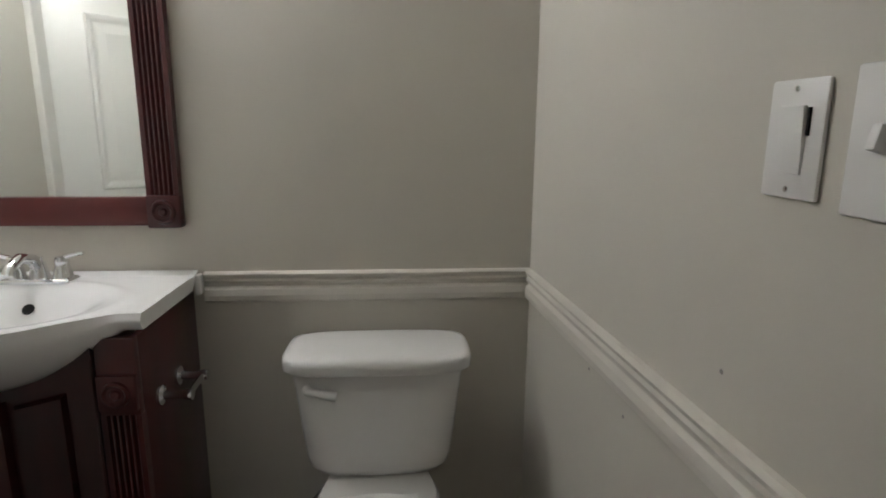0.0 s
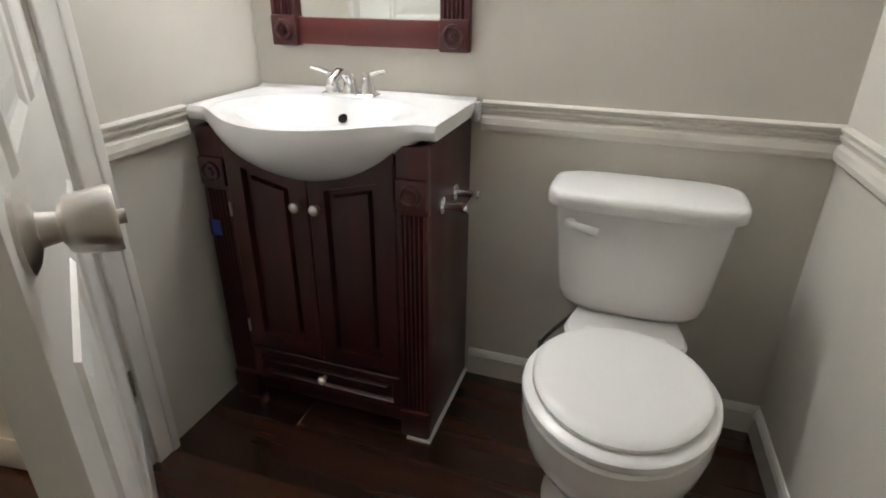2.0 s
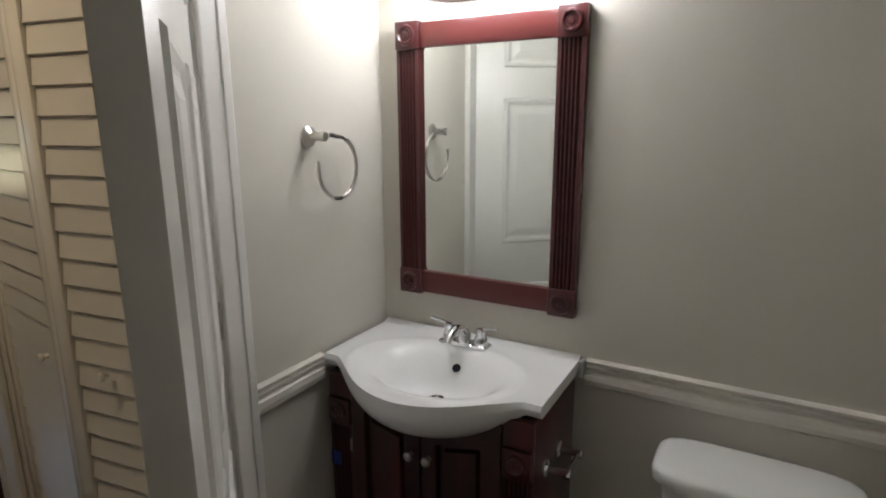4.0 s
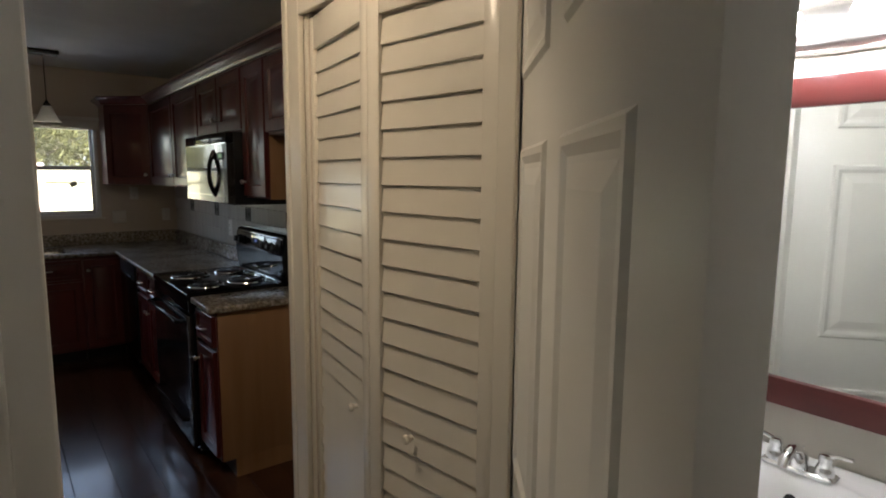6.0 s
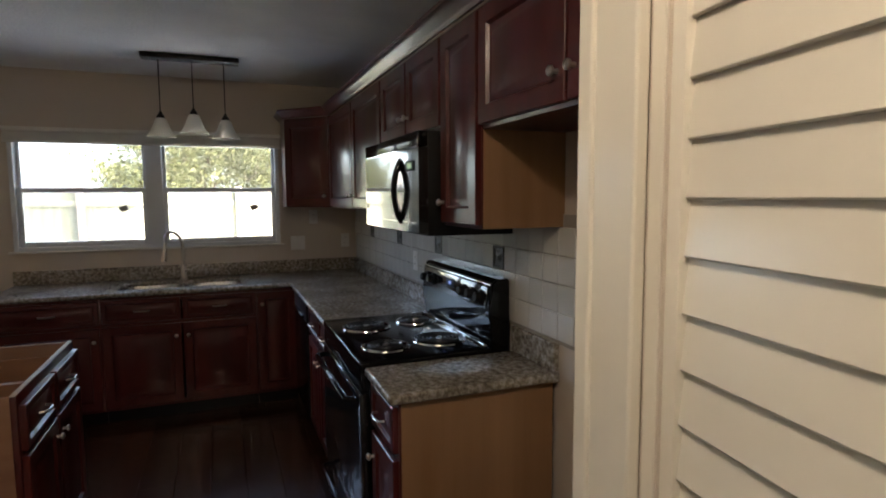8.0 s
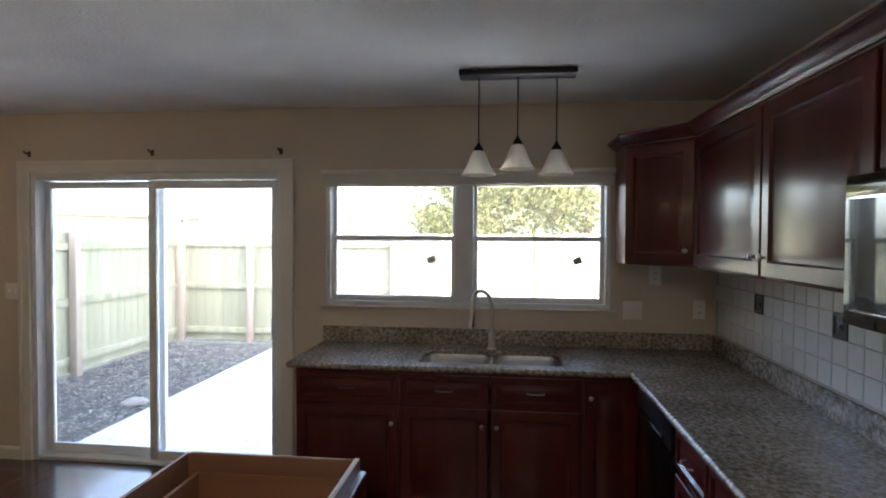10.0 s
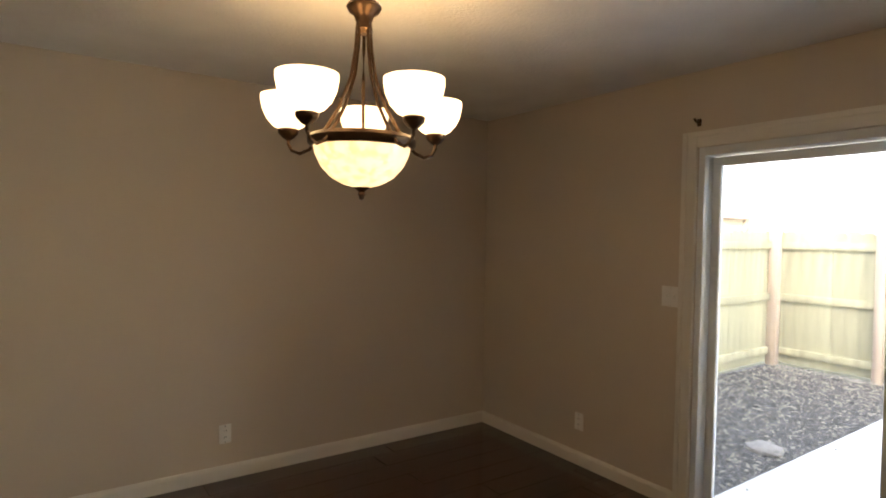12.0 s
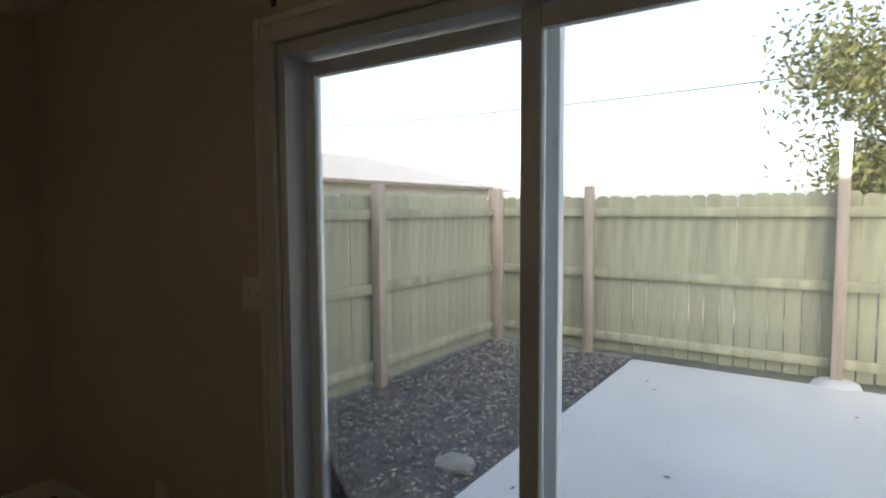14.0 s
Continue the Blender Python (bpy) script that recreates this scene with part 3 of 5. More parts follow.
# ---- kitchen window ----
win = tagged(thing("window_1", (WX - 0.06, 0, 0), "white vinyl double single-hung kitchen window", "window"), kind="structure")
bm = bmesh.new()
F = 0.03
bx(bm, -0.05, 0.062, WN0, WN0 + F, WZ0, WZ1, 0.003)
bx(bm, -0.05, 0.062, WN1 - F, WN1, WZ0, WZ1, 0.003)
bx(bm, -0.05, 0.060, WN0 + F, WN1 - F, WZ1 - F, WZ1, 0.003)
bx(bm, -0.05, 0.064, WN0 + F, WN1 - F, WZ0, WZ0 + F, 0.003)
bx(bm, -0.05, 0.058, -0.115, 0.0, WZ0 + F, WZ1 - F, 0.003)
part("window_frame", bm, M_VINYL, win)
for y0, y1 in ((WN0 + F, -0.115), (0.0, WN1 - F)):
    sash("upper_sash", win, -0.04, -0.012, y0, y1, 1.565, WZ1 - F, 0.022, 0.025)
    s = sash("lower_sash", win, -0.008, 0.022, y0, y1, WZ0 + F, 1.600, 0.03, 0.034)
    yc = -0.275 if y0 < -0.5 else 0.664
    part("sticker", moved(box(0.0095, 0.0105, -0.028, 0.028, -0.022, 0.022), pose(0, yc, 1.445, 25)), M_STONE, s, "small grey sticker on the glass")
blind = thing("window_blind", (WX + 0.005, 0, 1.921), "white mini blind pulled up under the window head", "blind")
part("headrail", box(0.0, 0.045, WN0 - 0.02, WN1 + 0.02, 0.075, 0.105, 0.004), M_TRIM, blind)
for i in range(9):
    part("slat", box(0.004, 0.042, WN0 - 0.01, WN1 + 0.01, 0.012 + i * 0.0066, 0.0165 + i * 0.0066), M_TRIM, blind, smooth=False)
part("bottom_rail", box(0.002, 0.044, WN0 - 0.012, WN1 + 0.012, -0.004, 0.009, 0.003), M_TRIM, blind)
run("trim_window_sill", [(0, 0), (0.022, 0), (0.026, 0.006), (0.022, 0.014), (0, 0.014)], (WX, WN0 - 0.03, WZ0 - 0.012), (WX, WN1 + 0.03, WZ0 - 0.012), (1, 0, 0), "white painted window stool")
for y in (-3.105, -2.187, -1.276):
    b = thing("curtain_bracket", (WX, y, 2.155), "small bronze curtain rod bracket over the sliding door", "bracket", "curtain brackets")
    part("plate", box(0, 0.004, -0.012, 0.012, -0.02, 0.02, 0.001), M_BRONZE, b)
    part("hook", tube(bmesh.new(), [(0.003, 0, 0), (0.035, 0, 0.002), (0.05, 0, 0.015)], 0.006), M_BRONZE, b)


SWY = 0.744
for y, z in ((1.203, 0.765), (1.053, 0.745), (0.817, 0.930), (0.80, 0.70)):
    hole = tagged(part("nail_hole", lathe(bmesh.new(), [(0.0035, 0.0003), (0.0025, 0.0012), (0, 0.0012)], (0, 0, 0), 10, pose(0, 0, 0, 0, -90)), M_STONE, None), "small dark nail hole in the painted bathroom wall", "nail hole", "nail holes")
    hole.matrix_basis = EAST @ Matrix.Translation((BX1, y, z))


def wall_plate(name, m, label, kind="outlet", w=0.072, h=0.116):
    """A cover plate facing -y in its own space."""
    t = thing(name, m, label, "outlet" if kind == "outlet" else "light switch")
    part("plate", box(-w / 2, w / 2, -0.006, 0, -h / 2, h / 2, 0.003), M_PLASTIC, t)
    if kind == "outlet":
        for z in (-0.02, 0.02):
            o = part("socket", box(-0.016, 0.016, -0.0085, -0.005, z - 0.014, z + 0.014, 0.004), M_PLASTIC, t)
            for x in (-0.006, 0.006):
                part("slot", box(x - 0.0012, x + 0.0012, -0.009, -0.008, z - 0.004, z + 0.006), M_BLACKP, o)
    elif kind == "rocker":
        part("rocker", moved(box(-0.0165, 0.0165, -0.010, -0.004, -0.033, 0.033, 0.002), pose(0, 0, 0, 4)), M_PLASTIC, t)
        part("dimmer_slider", box(0.0185, 0.0208, -0.0085, -0.005, 0.004, 0.03), M_BLACKP, t, "thin dark dimmer slot")
    else:
        for x in (-0.023, 0.023):
            part("toggle", moved(box(x - 0.005, x + 0.005, -0.018, -0.004, -0.011, 0.011, 0.002), pose(0, 0, 0, -14)), M_PLASTIC, t)
    for z in (-h * 0.42, h * 0.42):
        part("screw", lathe(bmesh.new(), [(0, 0), (0.003, 0), (0.003, 0.001), (0, 0.0015)], (0, -0.006, z), 8, pose(0, 0, 0, 90)), M_CHROME, t)
    return t


wall_plate("light_switch", EAST @ pose(BX1, SWY, 1.204, 0, 0, -90), "white dimmer switch on the bathroom wall", "rocker", 0.074, 0.114)
wall_plate("light_switch", EAST @ pose(BX1, SWY - 0.124, 1.204, 0, 0, -90), "white wall switch plate beside the dimmer", "toggle", 0.118, 0.128)
wall_plate("wall_outlet", pose(WX, -3.897, 0.29, 0, 0, 90), "white outlet on the tan dining wall")
wall_plate("wall_outlet", pose(-4.085, DY, 0.28, 0, 0, 180), "white outlet low on the dining wall")
wall_plate("light_switch", pose(WX, -3.245, 1.193, 0, 0, 90), "white double switch beside the sliding door", "toggle", 0.116, 0.116)
wall_plate("light_switch", pose(WX, 0.998, 1.144, 0, 0, 90), "white double switch plate over the counter", "toggle", 0.116, 0.116)
wall_plate("wall_outlet", pose(WX, 1.395, 1.155, 0, 0, 90), "white outlet in the kitchen corner")
wall_plate("wall_outlet", pose(WX, 1.13, 1.36, 0, 0, 90), "white outlet under the corner cabinet")
wall_plate("wall_outlet", pose(-4.455, KY - 0.012, 1.143), "white outlet on the tiled backsplash")

# ---- bathroom things ----


def fluted(x0, w, back, face, groove, n=5):
    """The plan of a board with n round grooves in its face."""
    pts = [(x0, back), (x0, face)]
    m, gw = w * 0.13, w * 0.74 / n
    for k in range(n):
        a = x0 + m + k * gw
        for j in range(6):
            u = j / 5
            pts.append((a + gw * (0.1 + 0.8 * u), face + (groove - face) * math.sin(math.pi * u)))
    return pts + [(x0 + w, face), (x0 + w, back)]


# vanity cabinet under a bowed sink top
VX0, VX1, VY = -0.918, -0.302, 1.30
van = thing("vanity_cabinet", (VX0, VY, 0), "dark cherry bathroom vanity with fluted corners and two doors", "vanity")
VW, VD = VX1 - VX0, BY - VY - 0.004
part("side_panel", box(0, 0.016, 0, VD, 0, 0.815, 0.001), M_VANITY, van)
part("side_panel", box(VW - 0.016, VW, 0, VD, 0, 0.815, 0.001), M_VANITY, van)
part("back_panel", box(0.016, VW - 0.016, VD - 0.012, VD, 0.05, 0.70), M_VANITY, van)
part("bottom_panel", box(0.016, VW - 0.016, 0.02, VD - 0.012, 0.05, 0.066), M_VANITY, van)
part("front_board", box(0.016, VW - 0.016, 0.005, 0.02, 0.03, 0.69), M_VANITY, van)
PWD = 0.078
for x0 in (0.0, VW - PWD):
    bm = bmesh.new()
    extrude_outline(bm, fluted(x0, PWD, 0.004, -0.018, -0.0115), 0.09, 0.655)
    bx(bm, x0 + 0.001, x0 + PWD - 0.001, -0.0175, 0.0035, 0.655, 0.815, 0.001)
    post = part("corner_post", bm, M_VANITY, van)
    bm = bmesh.new()
    bx(bm, x0 + 0.002, x0 + PWD - 0.002, -0.028, -0.012, 0.668, 0.742, 0.003)
    part("rosette_block", bm, M_VANITY, post)
    part("rosette", lathe(bmesh.new(), [(0, 0.008), (0.008, 0.008), (0.011, 0.004), (0.017, 0.004), (0.022, 0.010), (0.026, 0.008), (0.027, 0)], (x0 + PWD / 2, -0.027, 0.705), 24, pose(0, 0, 0, 90)), M_VANITY, post)
    part("foot", moved(box(x0 - 0.002, x0 + PWD + 0.002, -0.03, 0.012, 0.0, 0.09, 0.008), Matrix()), M_VANITY, van)
DW = (VW - 2 * PWD - 0.006) / 2
for i in (0, 1):
    hl, hr = (0.585, 0.530) if i == 0 else (0.530, 0.585)
    bm = raised_panel(bmesh.new(), DW, hl, 0.02, 0.047, True, hr)
    # the top edge follows the belly of the basin
    crown = []
    for k in range(13):
        u = k / 12 if i == 0 else 1 - k / 12
        crown.append((DW * k / 12, 0.545 + 0.080 * (1 - u) ** 1.6))
    fr = [bm.verts.new((a, -0.020, c)) for a, c in [(DW, hr - 0.004), (0, hl - 0.004)] + crown]
    bk = [bm.verts.new((v.co.x, 0.0, v.co.z)) for v in fr]
    bm.faces.new(fr)
    bm.faces.new(bk[::-1])
    for k in range(len(fr)):
        bm.faces.new([fr[k], bk[k], bk[(k + 1) % len(fr)], fr[(k + 1) % len(fr)]])
    d = part("door", moved(bm, Matrix.Translation((PWD + 0.002 + i * (DW + 0.002), -0.004, 0.195))), M_VANITY, van)
    kx = PWD + 0.002 + (DW - 0.026 if i == 0 else DW + 0.028)
    part("knob", lathe(bmesh.new(), knob_profile(0.0135), (kx, -0.024, 0.645), 18, pose(0, 0, 0, 90)), M_NICKEL, d, "brushed nickel knob")
bm = raised_panel(bmesh.new(), VW - 2 * PWD - 0.006, 0.105, 0.02, 0.024)
d = part("drawer_front", moved(bm, Matrix.Translation((PWD + 0.003, -0.004, 0.082))), M_VANITY, van)
part("knob", lathe(bmesh.new(), knob_profile(0.0125), (VW / 2, -0.024, 0.135), 18, pose(0, 0, 0, 90)), M_NICKEL, d, "brushed nickel knob")
part("base_rail", box(PWD, VW - PWD, -0.012, 0.004, 0.035, 0.082, 0.004), M_VANITY, van)
for z in (0.26, 0.61):
    part("hinge", box(0.0775, 0.0825, -0.030, -0.022, z - 0.02, z + 0.02, 0.002), M_NICKEL, van, "small metal hinge")
part("caulk_bead", box(VW - 0.004, VW + 0.010, -0.03, VD, 0.0005, 0.008, 0.003), M_CAULK, van, "white caulk bead at the floor")
part("caulk_bead", box(VW - 0.06, VW + 0.010, -0.040, -0.030, 0.0005, 0.007, 0.003), M_CAULK, van, "white caulk bead at the floor")
part("tape", box(-0.003, 0.0, -0.02, 0.004, 0.52, 0.57, 0.001), M_BLUE, van, "blue scrap of tape")
part("tape", box(0.006, 0.032, -0.0200, -0.0182, 0.525, 0.568), M_BLUE, van, "blue scrap of tape")

# sink top: bowed deck, basin, rolled apron
TX0, TX1, TZ = -0.936, -0.288, 0.862
TW = TX1 - TX0
top = thing("vanity_sink_top", (TX0, BY, 0), "glossy white bowed vanity top with integral oval basin", "sink")
NX, NV = 64, 34
CX, CYB, RXB, RYB = 0.322, -0.258, 0.235, 0.165


def front_y(u):
    """The front edge over the width: short shoulders and a bowed belly."""
    s = max(0.0, 1 - ((u - 0.5) / 0.43) ** 2)
    return -(0.322 + 0.150 * (s ** 1.25))


def deck_z(x, y):
    r = math.hypot((x - CX) / RXB, (y - CYB) / RYB)
    basin = -0.10 * (0.5 - 0.5 * math.cos(math.pi * min(1.0, (1 - r) * 1.35))) if r < 1 else 0.0
    lip = 0.004 * math.exp(-((r - 1.08) / 0.06) ** 2)
    back = 0.007 * max(0.0, min(1.0, (y + 0.028) / 0.012))
    return TZ + basin + lip + back


bm = bmesh.new()
grid = []
for i in range(NX + 1):
    u = i / NX
    x, yf = u * TW, front_y(u)
    colv = [bm.verts.new((x, -0.002 + (yf + 0.002) * (j / NV), deck_z(x, -0.002 + (yf + 0.002) * (j / NV)))) for j in range(NV + 1)]
    s = max(0.0, 1 - ((u - 0.5) / 0.43) ** 2)
    drop = 0.030 + 0.112 * s ** 0.85
    inset = 0.012 + 0.115 * s
    for k in range(1, 11):
        v = k / 10
        bulge = 0.008 * math.sin(min(1, v * 3) * math.pi / 2)
        colv.append(bm.verts.new((x, yf - bulge + inset * v ** 2.2, TZ - 0.004 - drop * v ** 0.9)))
    colv.append(bm.verts.new((x, -0.05, TZ - 0.034 - 0.13 * s)))
    grid.append(colv)
for a, b in zip(grid, grid[1:]):
    for j in range(len(a) - 1):
        bm.faces.new([a[j], a[j + 1], b[j + 1], b[j]])
for colv in (grid[0], grid[-1]):
    bm.faces.new(colv)
part("basin", bm, M_SINK, top)
part("overflow", lathe(bmesh.new(), [(0, 0.0015), (0.008, 0.0015), (0.012, 0.003), (0.013, 0.001)], (CX + 0.012, CYB + 0.106, TZ - 0.042), 16, pose(0, 0, 0, 48)), M_BLACKP, top, "dark overflow hole")
part("drain", lathe(bmesh.new(), [(0, 0.004), (0.012, 0.004), (0.014, 0.001), (0.024, 0.003), (0.026, 0)], (CX, CYB + 0.01, TZ - 0.0995), 20), M_CHROME, top, "chrome drain")
part("side_splash", box(TW - 0.002, TW + 0.012, -0.03, -0.001, TZ - 0.05, TZ - 0.002, 0.003), M_CAULK, top)

# two-handle chrome faucet
fau = thing("bathroom_faucet", (TX0 + CX, BY - 0.078, TZ - 0.003), "chrome two-handle centerset bathroom faucet", "faucet")
part("base_plate", box(-0.078, 0.078, -0.027, 0.027, 0, 0.016, 0.010, 3), M_CHROME, fau)
bm = bmesh.new()
lathe(bm, [(0.022, 0.012), (0.019, 0.03), (0.015, 0.05), (0, 0.055)], (0, 0, 0))
tube(bm, [(0, 0.0, 0.03), (0, -0.02, 0.062), (0, -0.06, 0.072), (0, -0.098, 0.056), (0, -0.105, 0.044)], 0.0135, 12, 0.011)
part("spout", bm, M_CHROME, fau)
part("lift_rod", tube(bmesh.new(), [(0, 0.014, 0.01), (0, 0.014, 0.060)], 0.003), M_CHROME, fau)
for sx in (-1, 1):
    bm = bmesh.new()
    lathe(bm, [(0.021, 0.012), (0.019, 0.030), (0.014, 0.044), (0.016, 0.052), (0.013, 0.064), (0, 0.067)], (sx * 0.052, 0, 0), 18)
    tube(bm, [(sx * 0.052, 0, 0.058), (sx * 0.078, -0.006, 0.068), (sx * 0.108, -0.012, 0.074)], 0.0055, 8, 0.004)
    part("handle", bm, M_CHROME, fau)

# paper holder on the vanity's side
tp = thing("toilet_paper_holder", (VX1, 1.40, 0.655), "empty chrome toilet paper holder on the vanity side", "paper holder")
for y in (-0.03, 0.07):
    bm = lathe(bmesh.new(), [(0, 0), (0.021, 0), (0.021, 0.006), (0.010, 0.010), (0.009, 0.05), (0.012, 0.054), (0.012, 0.068), (0, 0.070)], (0, y, 0), 18, pose(0, 0, 0, 0, 90))
    part("post", bm, M_CHROME, tp)
part("bar", tube(bmesh.new(), [(0.058, -0.035, 0), (0.058, 0.075, 0)], 0.007), M_CHROME, tp)

# framed mirror
MX0, MX1, MZ0, MZ1 = -0.868, -0.309, 0.980, 1.780
mir = thing("wall_mirror", (MX0, BY, MZ0), "wall mirror in a dark cherry fluted wooden frame", "mirror")
MW, MH, FW = MX1 - MX0, MZ1 - MZ0, 0.074
part("mirror_glass", box(FW - 0.008, MW - FW + 0.008, -0.010, -0.004, FW - 0.008, MH - FW + 0.008), M_MIRROR, mir, "silvered mirror glass", smooth=False)
for x0 in (0, MW - FW):
    bm = bmesh.new()
    extrude_outline(bm, fluted(x0, FW, -0.001, -0.026, -0.020), FW, MH - FW)
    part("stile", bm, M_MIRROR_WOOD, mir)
for z0 in (0, MH - FW):
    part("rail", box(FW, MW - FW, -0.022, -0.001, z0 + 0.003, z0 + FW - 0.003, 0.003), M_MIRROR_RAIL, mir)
    for x0 in (0, MW - FW):
        blk = part("corner_block", box(x0 - 0.002, x0 + FW + 0.002, -0.032, -0.001, z0 - 0.002, z0 + FW + 0.002, 0.004), M_MIRROR_WOOD, mir)
        part("rosette", lathe(bmesh.new(), [(0, 0.008), (0.007, 0.008), (0.010, 0.003), (0.017, 0.003), (0.022, 0.010), (0.027, 0.009), (0.030, 0)], (x0 + FW / 2, -0.031, z0 + FW / 2), 28, pose(0, 0, 0, 90)), M_MIRROR_WOOD, blk)

# vanity light
vl = thing("vanity_light", (-0.555, BY, 1.882), "brushed nickel three-bulb vanity light bar, lit", "wall lamp")
bm = bmesh.new()
hw, hh, n = 0.238, 0.058, 44
outer = []
for k in range(n):
    c, d = math.cos(2 * math.pi * k / n), math.sin(2 * math.pi * k / n)
    outer.append((hw * math.copysign(abs(c) ** 0.45, c), hh * math.copysign(abs(d) ** 0.62, d)))
loops = []
for sc, dep in ((1.0, 0.0), (1.0, 0.012), (0.965, 0.022), (0.955, 0.022), (0.90, 0.040), (0.88, 0.042)):
    ky = 1 - (1 - sc) * 3.0
    loops.append([bm.verts.new((x * sc, -dep, z * ky)) for x, z in outer])
for a, b in zip(loops, loops[1:]):
    for k in range(n):
        bm.faces.new([a[k], a[(k + 1) % n], b[(k + 1) % n], b[k]])
bm.faces.new(loops[-1])
part("back_plate", bm, M_PLATE, vl)
for x in (-0.157, 0.0, 0.157):
    part("socket", lathe(bmesh.new(), [(0.026, 0), (0.026, 0.006), (0.018, 0.010), (0.016, 0.022), (0.0, 0.022)], (x, -0.041, 0), 20, pose(0, 0, 0, 90)), M_NICKEL, vl)
    part("bulb", lathe(bmesh.new(), [(0.014, 0), (0.016, 0.012)] + [(0.034 * math.sin(a), 0.044 - 0.034 * math.cos(a)) for a in [0.45 + k * (math.pi - 0.45) / 10 for k in range(11)]], (x, -0.060, 0), 20, pose(0, 0, 0, 90)), M_BULB, vl, "round glowing bulb")

# towel ring
tr = thing("towel_ring", (BX0, 1.285, 1.467), "brushed nickel towel ring, open at one side", "towel ring")
part("post", lathe(bmesh.new(), [(0, 0), (0.027, 0), (0.027, 0.006), (0.020, 0.012), (0.011, 0.016), (0.010, 0.045), (0.013, 0.050), (0.012, 0.062), (0, 0.064)], (0, 0, 0), 20, pose(0, 0, 0, 0, 90)), M_NICKEL, tr)
bm = bmesh.new()
tube(bm, [(0.052, 0, 0.0), (0.052, 0.03, 0.004), (0.052, 0.055, -0.002)], 0.0065)
R = 0.082
tube(bm, [(0.052, 0.055 + R * 0.0 + R * math.sin(a) * 0.95, -0.084 + R * math.cos(a)) for a in [k * math.radians(285) / 36 for k in range(37)]], 0.0055, 10)
part("ring", bm, M_NICKEL, tr)

# toilet
toi = thing("toilet", (0.156, BY, 0), "white two-piece porcelain toilet with closed lid", "toilet")


def oval(cx, cy, rx, ry_f, ry_b, n=40):
    return [(cx + rx * math.cos(2 * math.pi * k / n), cy + (ry_b if math.sin(2 * math.pi * k / n) > 0 else ry_f) * math.sin(2 * math.pi * k / n)) for k in range(n)]


def loft(bm, sections, cap_lo=True, cap_hi=True):
    """Skin through outlines of the same count at heights."""
    rings = [[bm.verts.new((x, y, z)) for x, y in pts] for pts, z in sections]
    n = len(rings[0])
    for a, b in zip(rings, rings[1:]):
        for k in range(n):
            bm.faces.new([a[k], a[(k + 1) % n], b[(k + 1) % n], b[k]])
    if cap_lo:
        bm.faces.new(rings[0][::-1])
    if cap_hi:
        bm.faces.new(rings[-1])
    return bm


def rrect(w, d, cy, r, n=40):
    """A rounded rectangle, n points."""
    pts = []
    for k in range(n):
        a = 2 * math.pi * k / n
        c, s = math.cos(a), math.sin(a)
        p = 2.0 / r
        pts.append((w / 2 * math.copysign(abs(c) ** p, c), cy + d / 2 * math.copysign(abs(s) ** p, s)))
    return pts


FY = -0.68  # front of the bowl
bm = bmesh.new()
loft(bm, [(oval(0, -0.36, 0.140, 0.215, 0.30), 0.0), (oval(0, -0.36, 0.136, 0.212, 0.30), 0.03), (oval(0, -0.36, 0.126, 0.200, 0.28), 0.12), (oval(0, -0.37, 0.138, 0.222, 0.26), 0.18),
          (oval(0, -0.40, 0.165, 0.245, 0.22), 0.24), (oval(0, -0.43, 0.190, 0.252, 0.21), 0.30), (oval(0, -0.435, 0.196, 0.256, 0.215), 0.345), (oval(0, -0.435, 0.195, 0.256, 0.215), 0.385), (oval(0, -0.435, 0.188, 0.248, 0.210), 0.392)])
part("bowl", bm, M_PORC, toi)
bm = bmesh.new()
loft(bm, [([(x * (1 + 2.2 * max(0.0, -0.13 - y)), y) for x, y in rrect(w, d, -0.172, 3.6)], z) for w, d, z in ((0.20, 0.25, 0.28), (0.222, 0.272, 0.34), (0.228, 0.280, 0.390), (0.218, 0.268, 0.398))])
part("tank_shelf", bm, M_PORC, toi)
bm = bmesh.new()
loft(bm, [(rrect(0.27, 0.13, -0.110, 3.0), 0.400), (rrect(0.315, 0.155, -0.108, 3.4), 0.406), (rrect(0.338, 0.168, -0.108, 3.8), 0.422), (rrect(0.352, 0.175, -0.108, 4.0), 0.45), (rrect(0.40, 0.192, -0.108, 4.4), 0.664), (rrect(0.398, 0.19, -0.108, 4.4), 0.672)])
part("tank", bm, M_PORC, toi)
bm = bmesh.new()
loft(bm, [(rrect(0.392, 0.184, -0.112, 4.4), 0.671), (rrect(0.392, 0.184, -0.112, 4.4), 0.6755), (rrect(0.430, 0.207, -0.122, 4.4), 0.676), (rrect(0.436, 0.210, -0.123, 4.4), 0.680), (rrect(0.437, 0.210, -0.123, 4.4), 0.696), (rrect(0.432, 0.206, -0.123, 4.4), 0.706), (rrect(0.420, 0.195, -0.123, 4.2), 0.712), (rrect(0.395, 0.172, -0.123, 4.0), 0.715)])
part("tank_lid", bm, M_PORC, toi)
bm = bmesh.new()
lathe(bm, [(0, 0), (0.013, 0), (0.013, 0.008), (0.008, 0.014), (0, 0.015)], (-0.155, -0.204, 0.637), 14, pose(0, 0, 0, 90))
tube(bm, [(-0.158, -0.214, 0.638), (-0.13, -0.218, 0.634), (-0.092, -0.216, 0.625)], 0.0085, 10, 0.011)
part("flush_handle", bm, M_PLASTIC, toi, "white flush lever")
bm = bmesh.new()
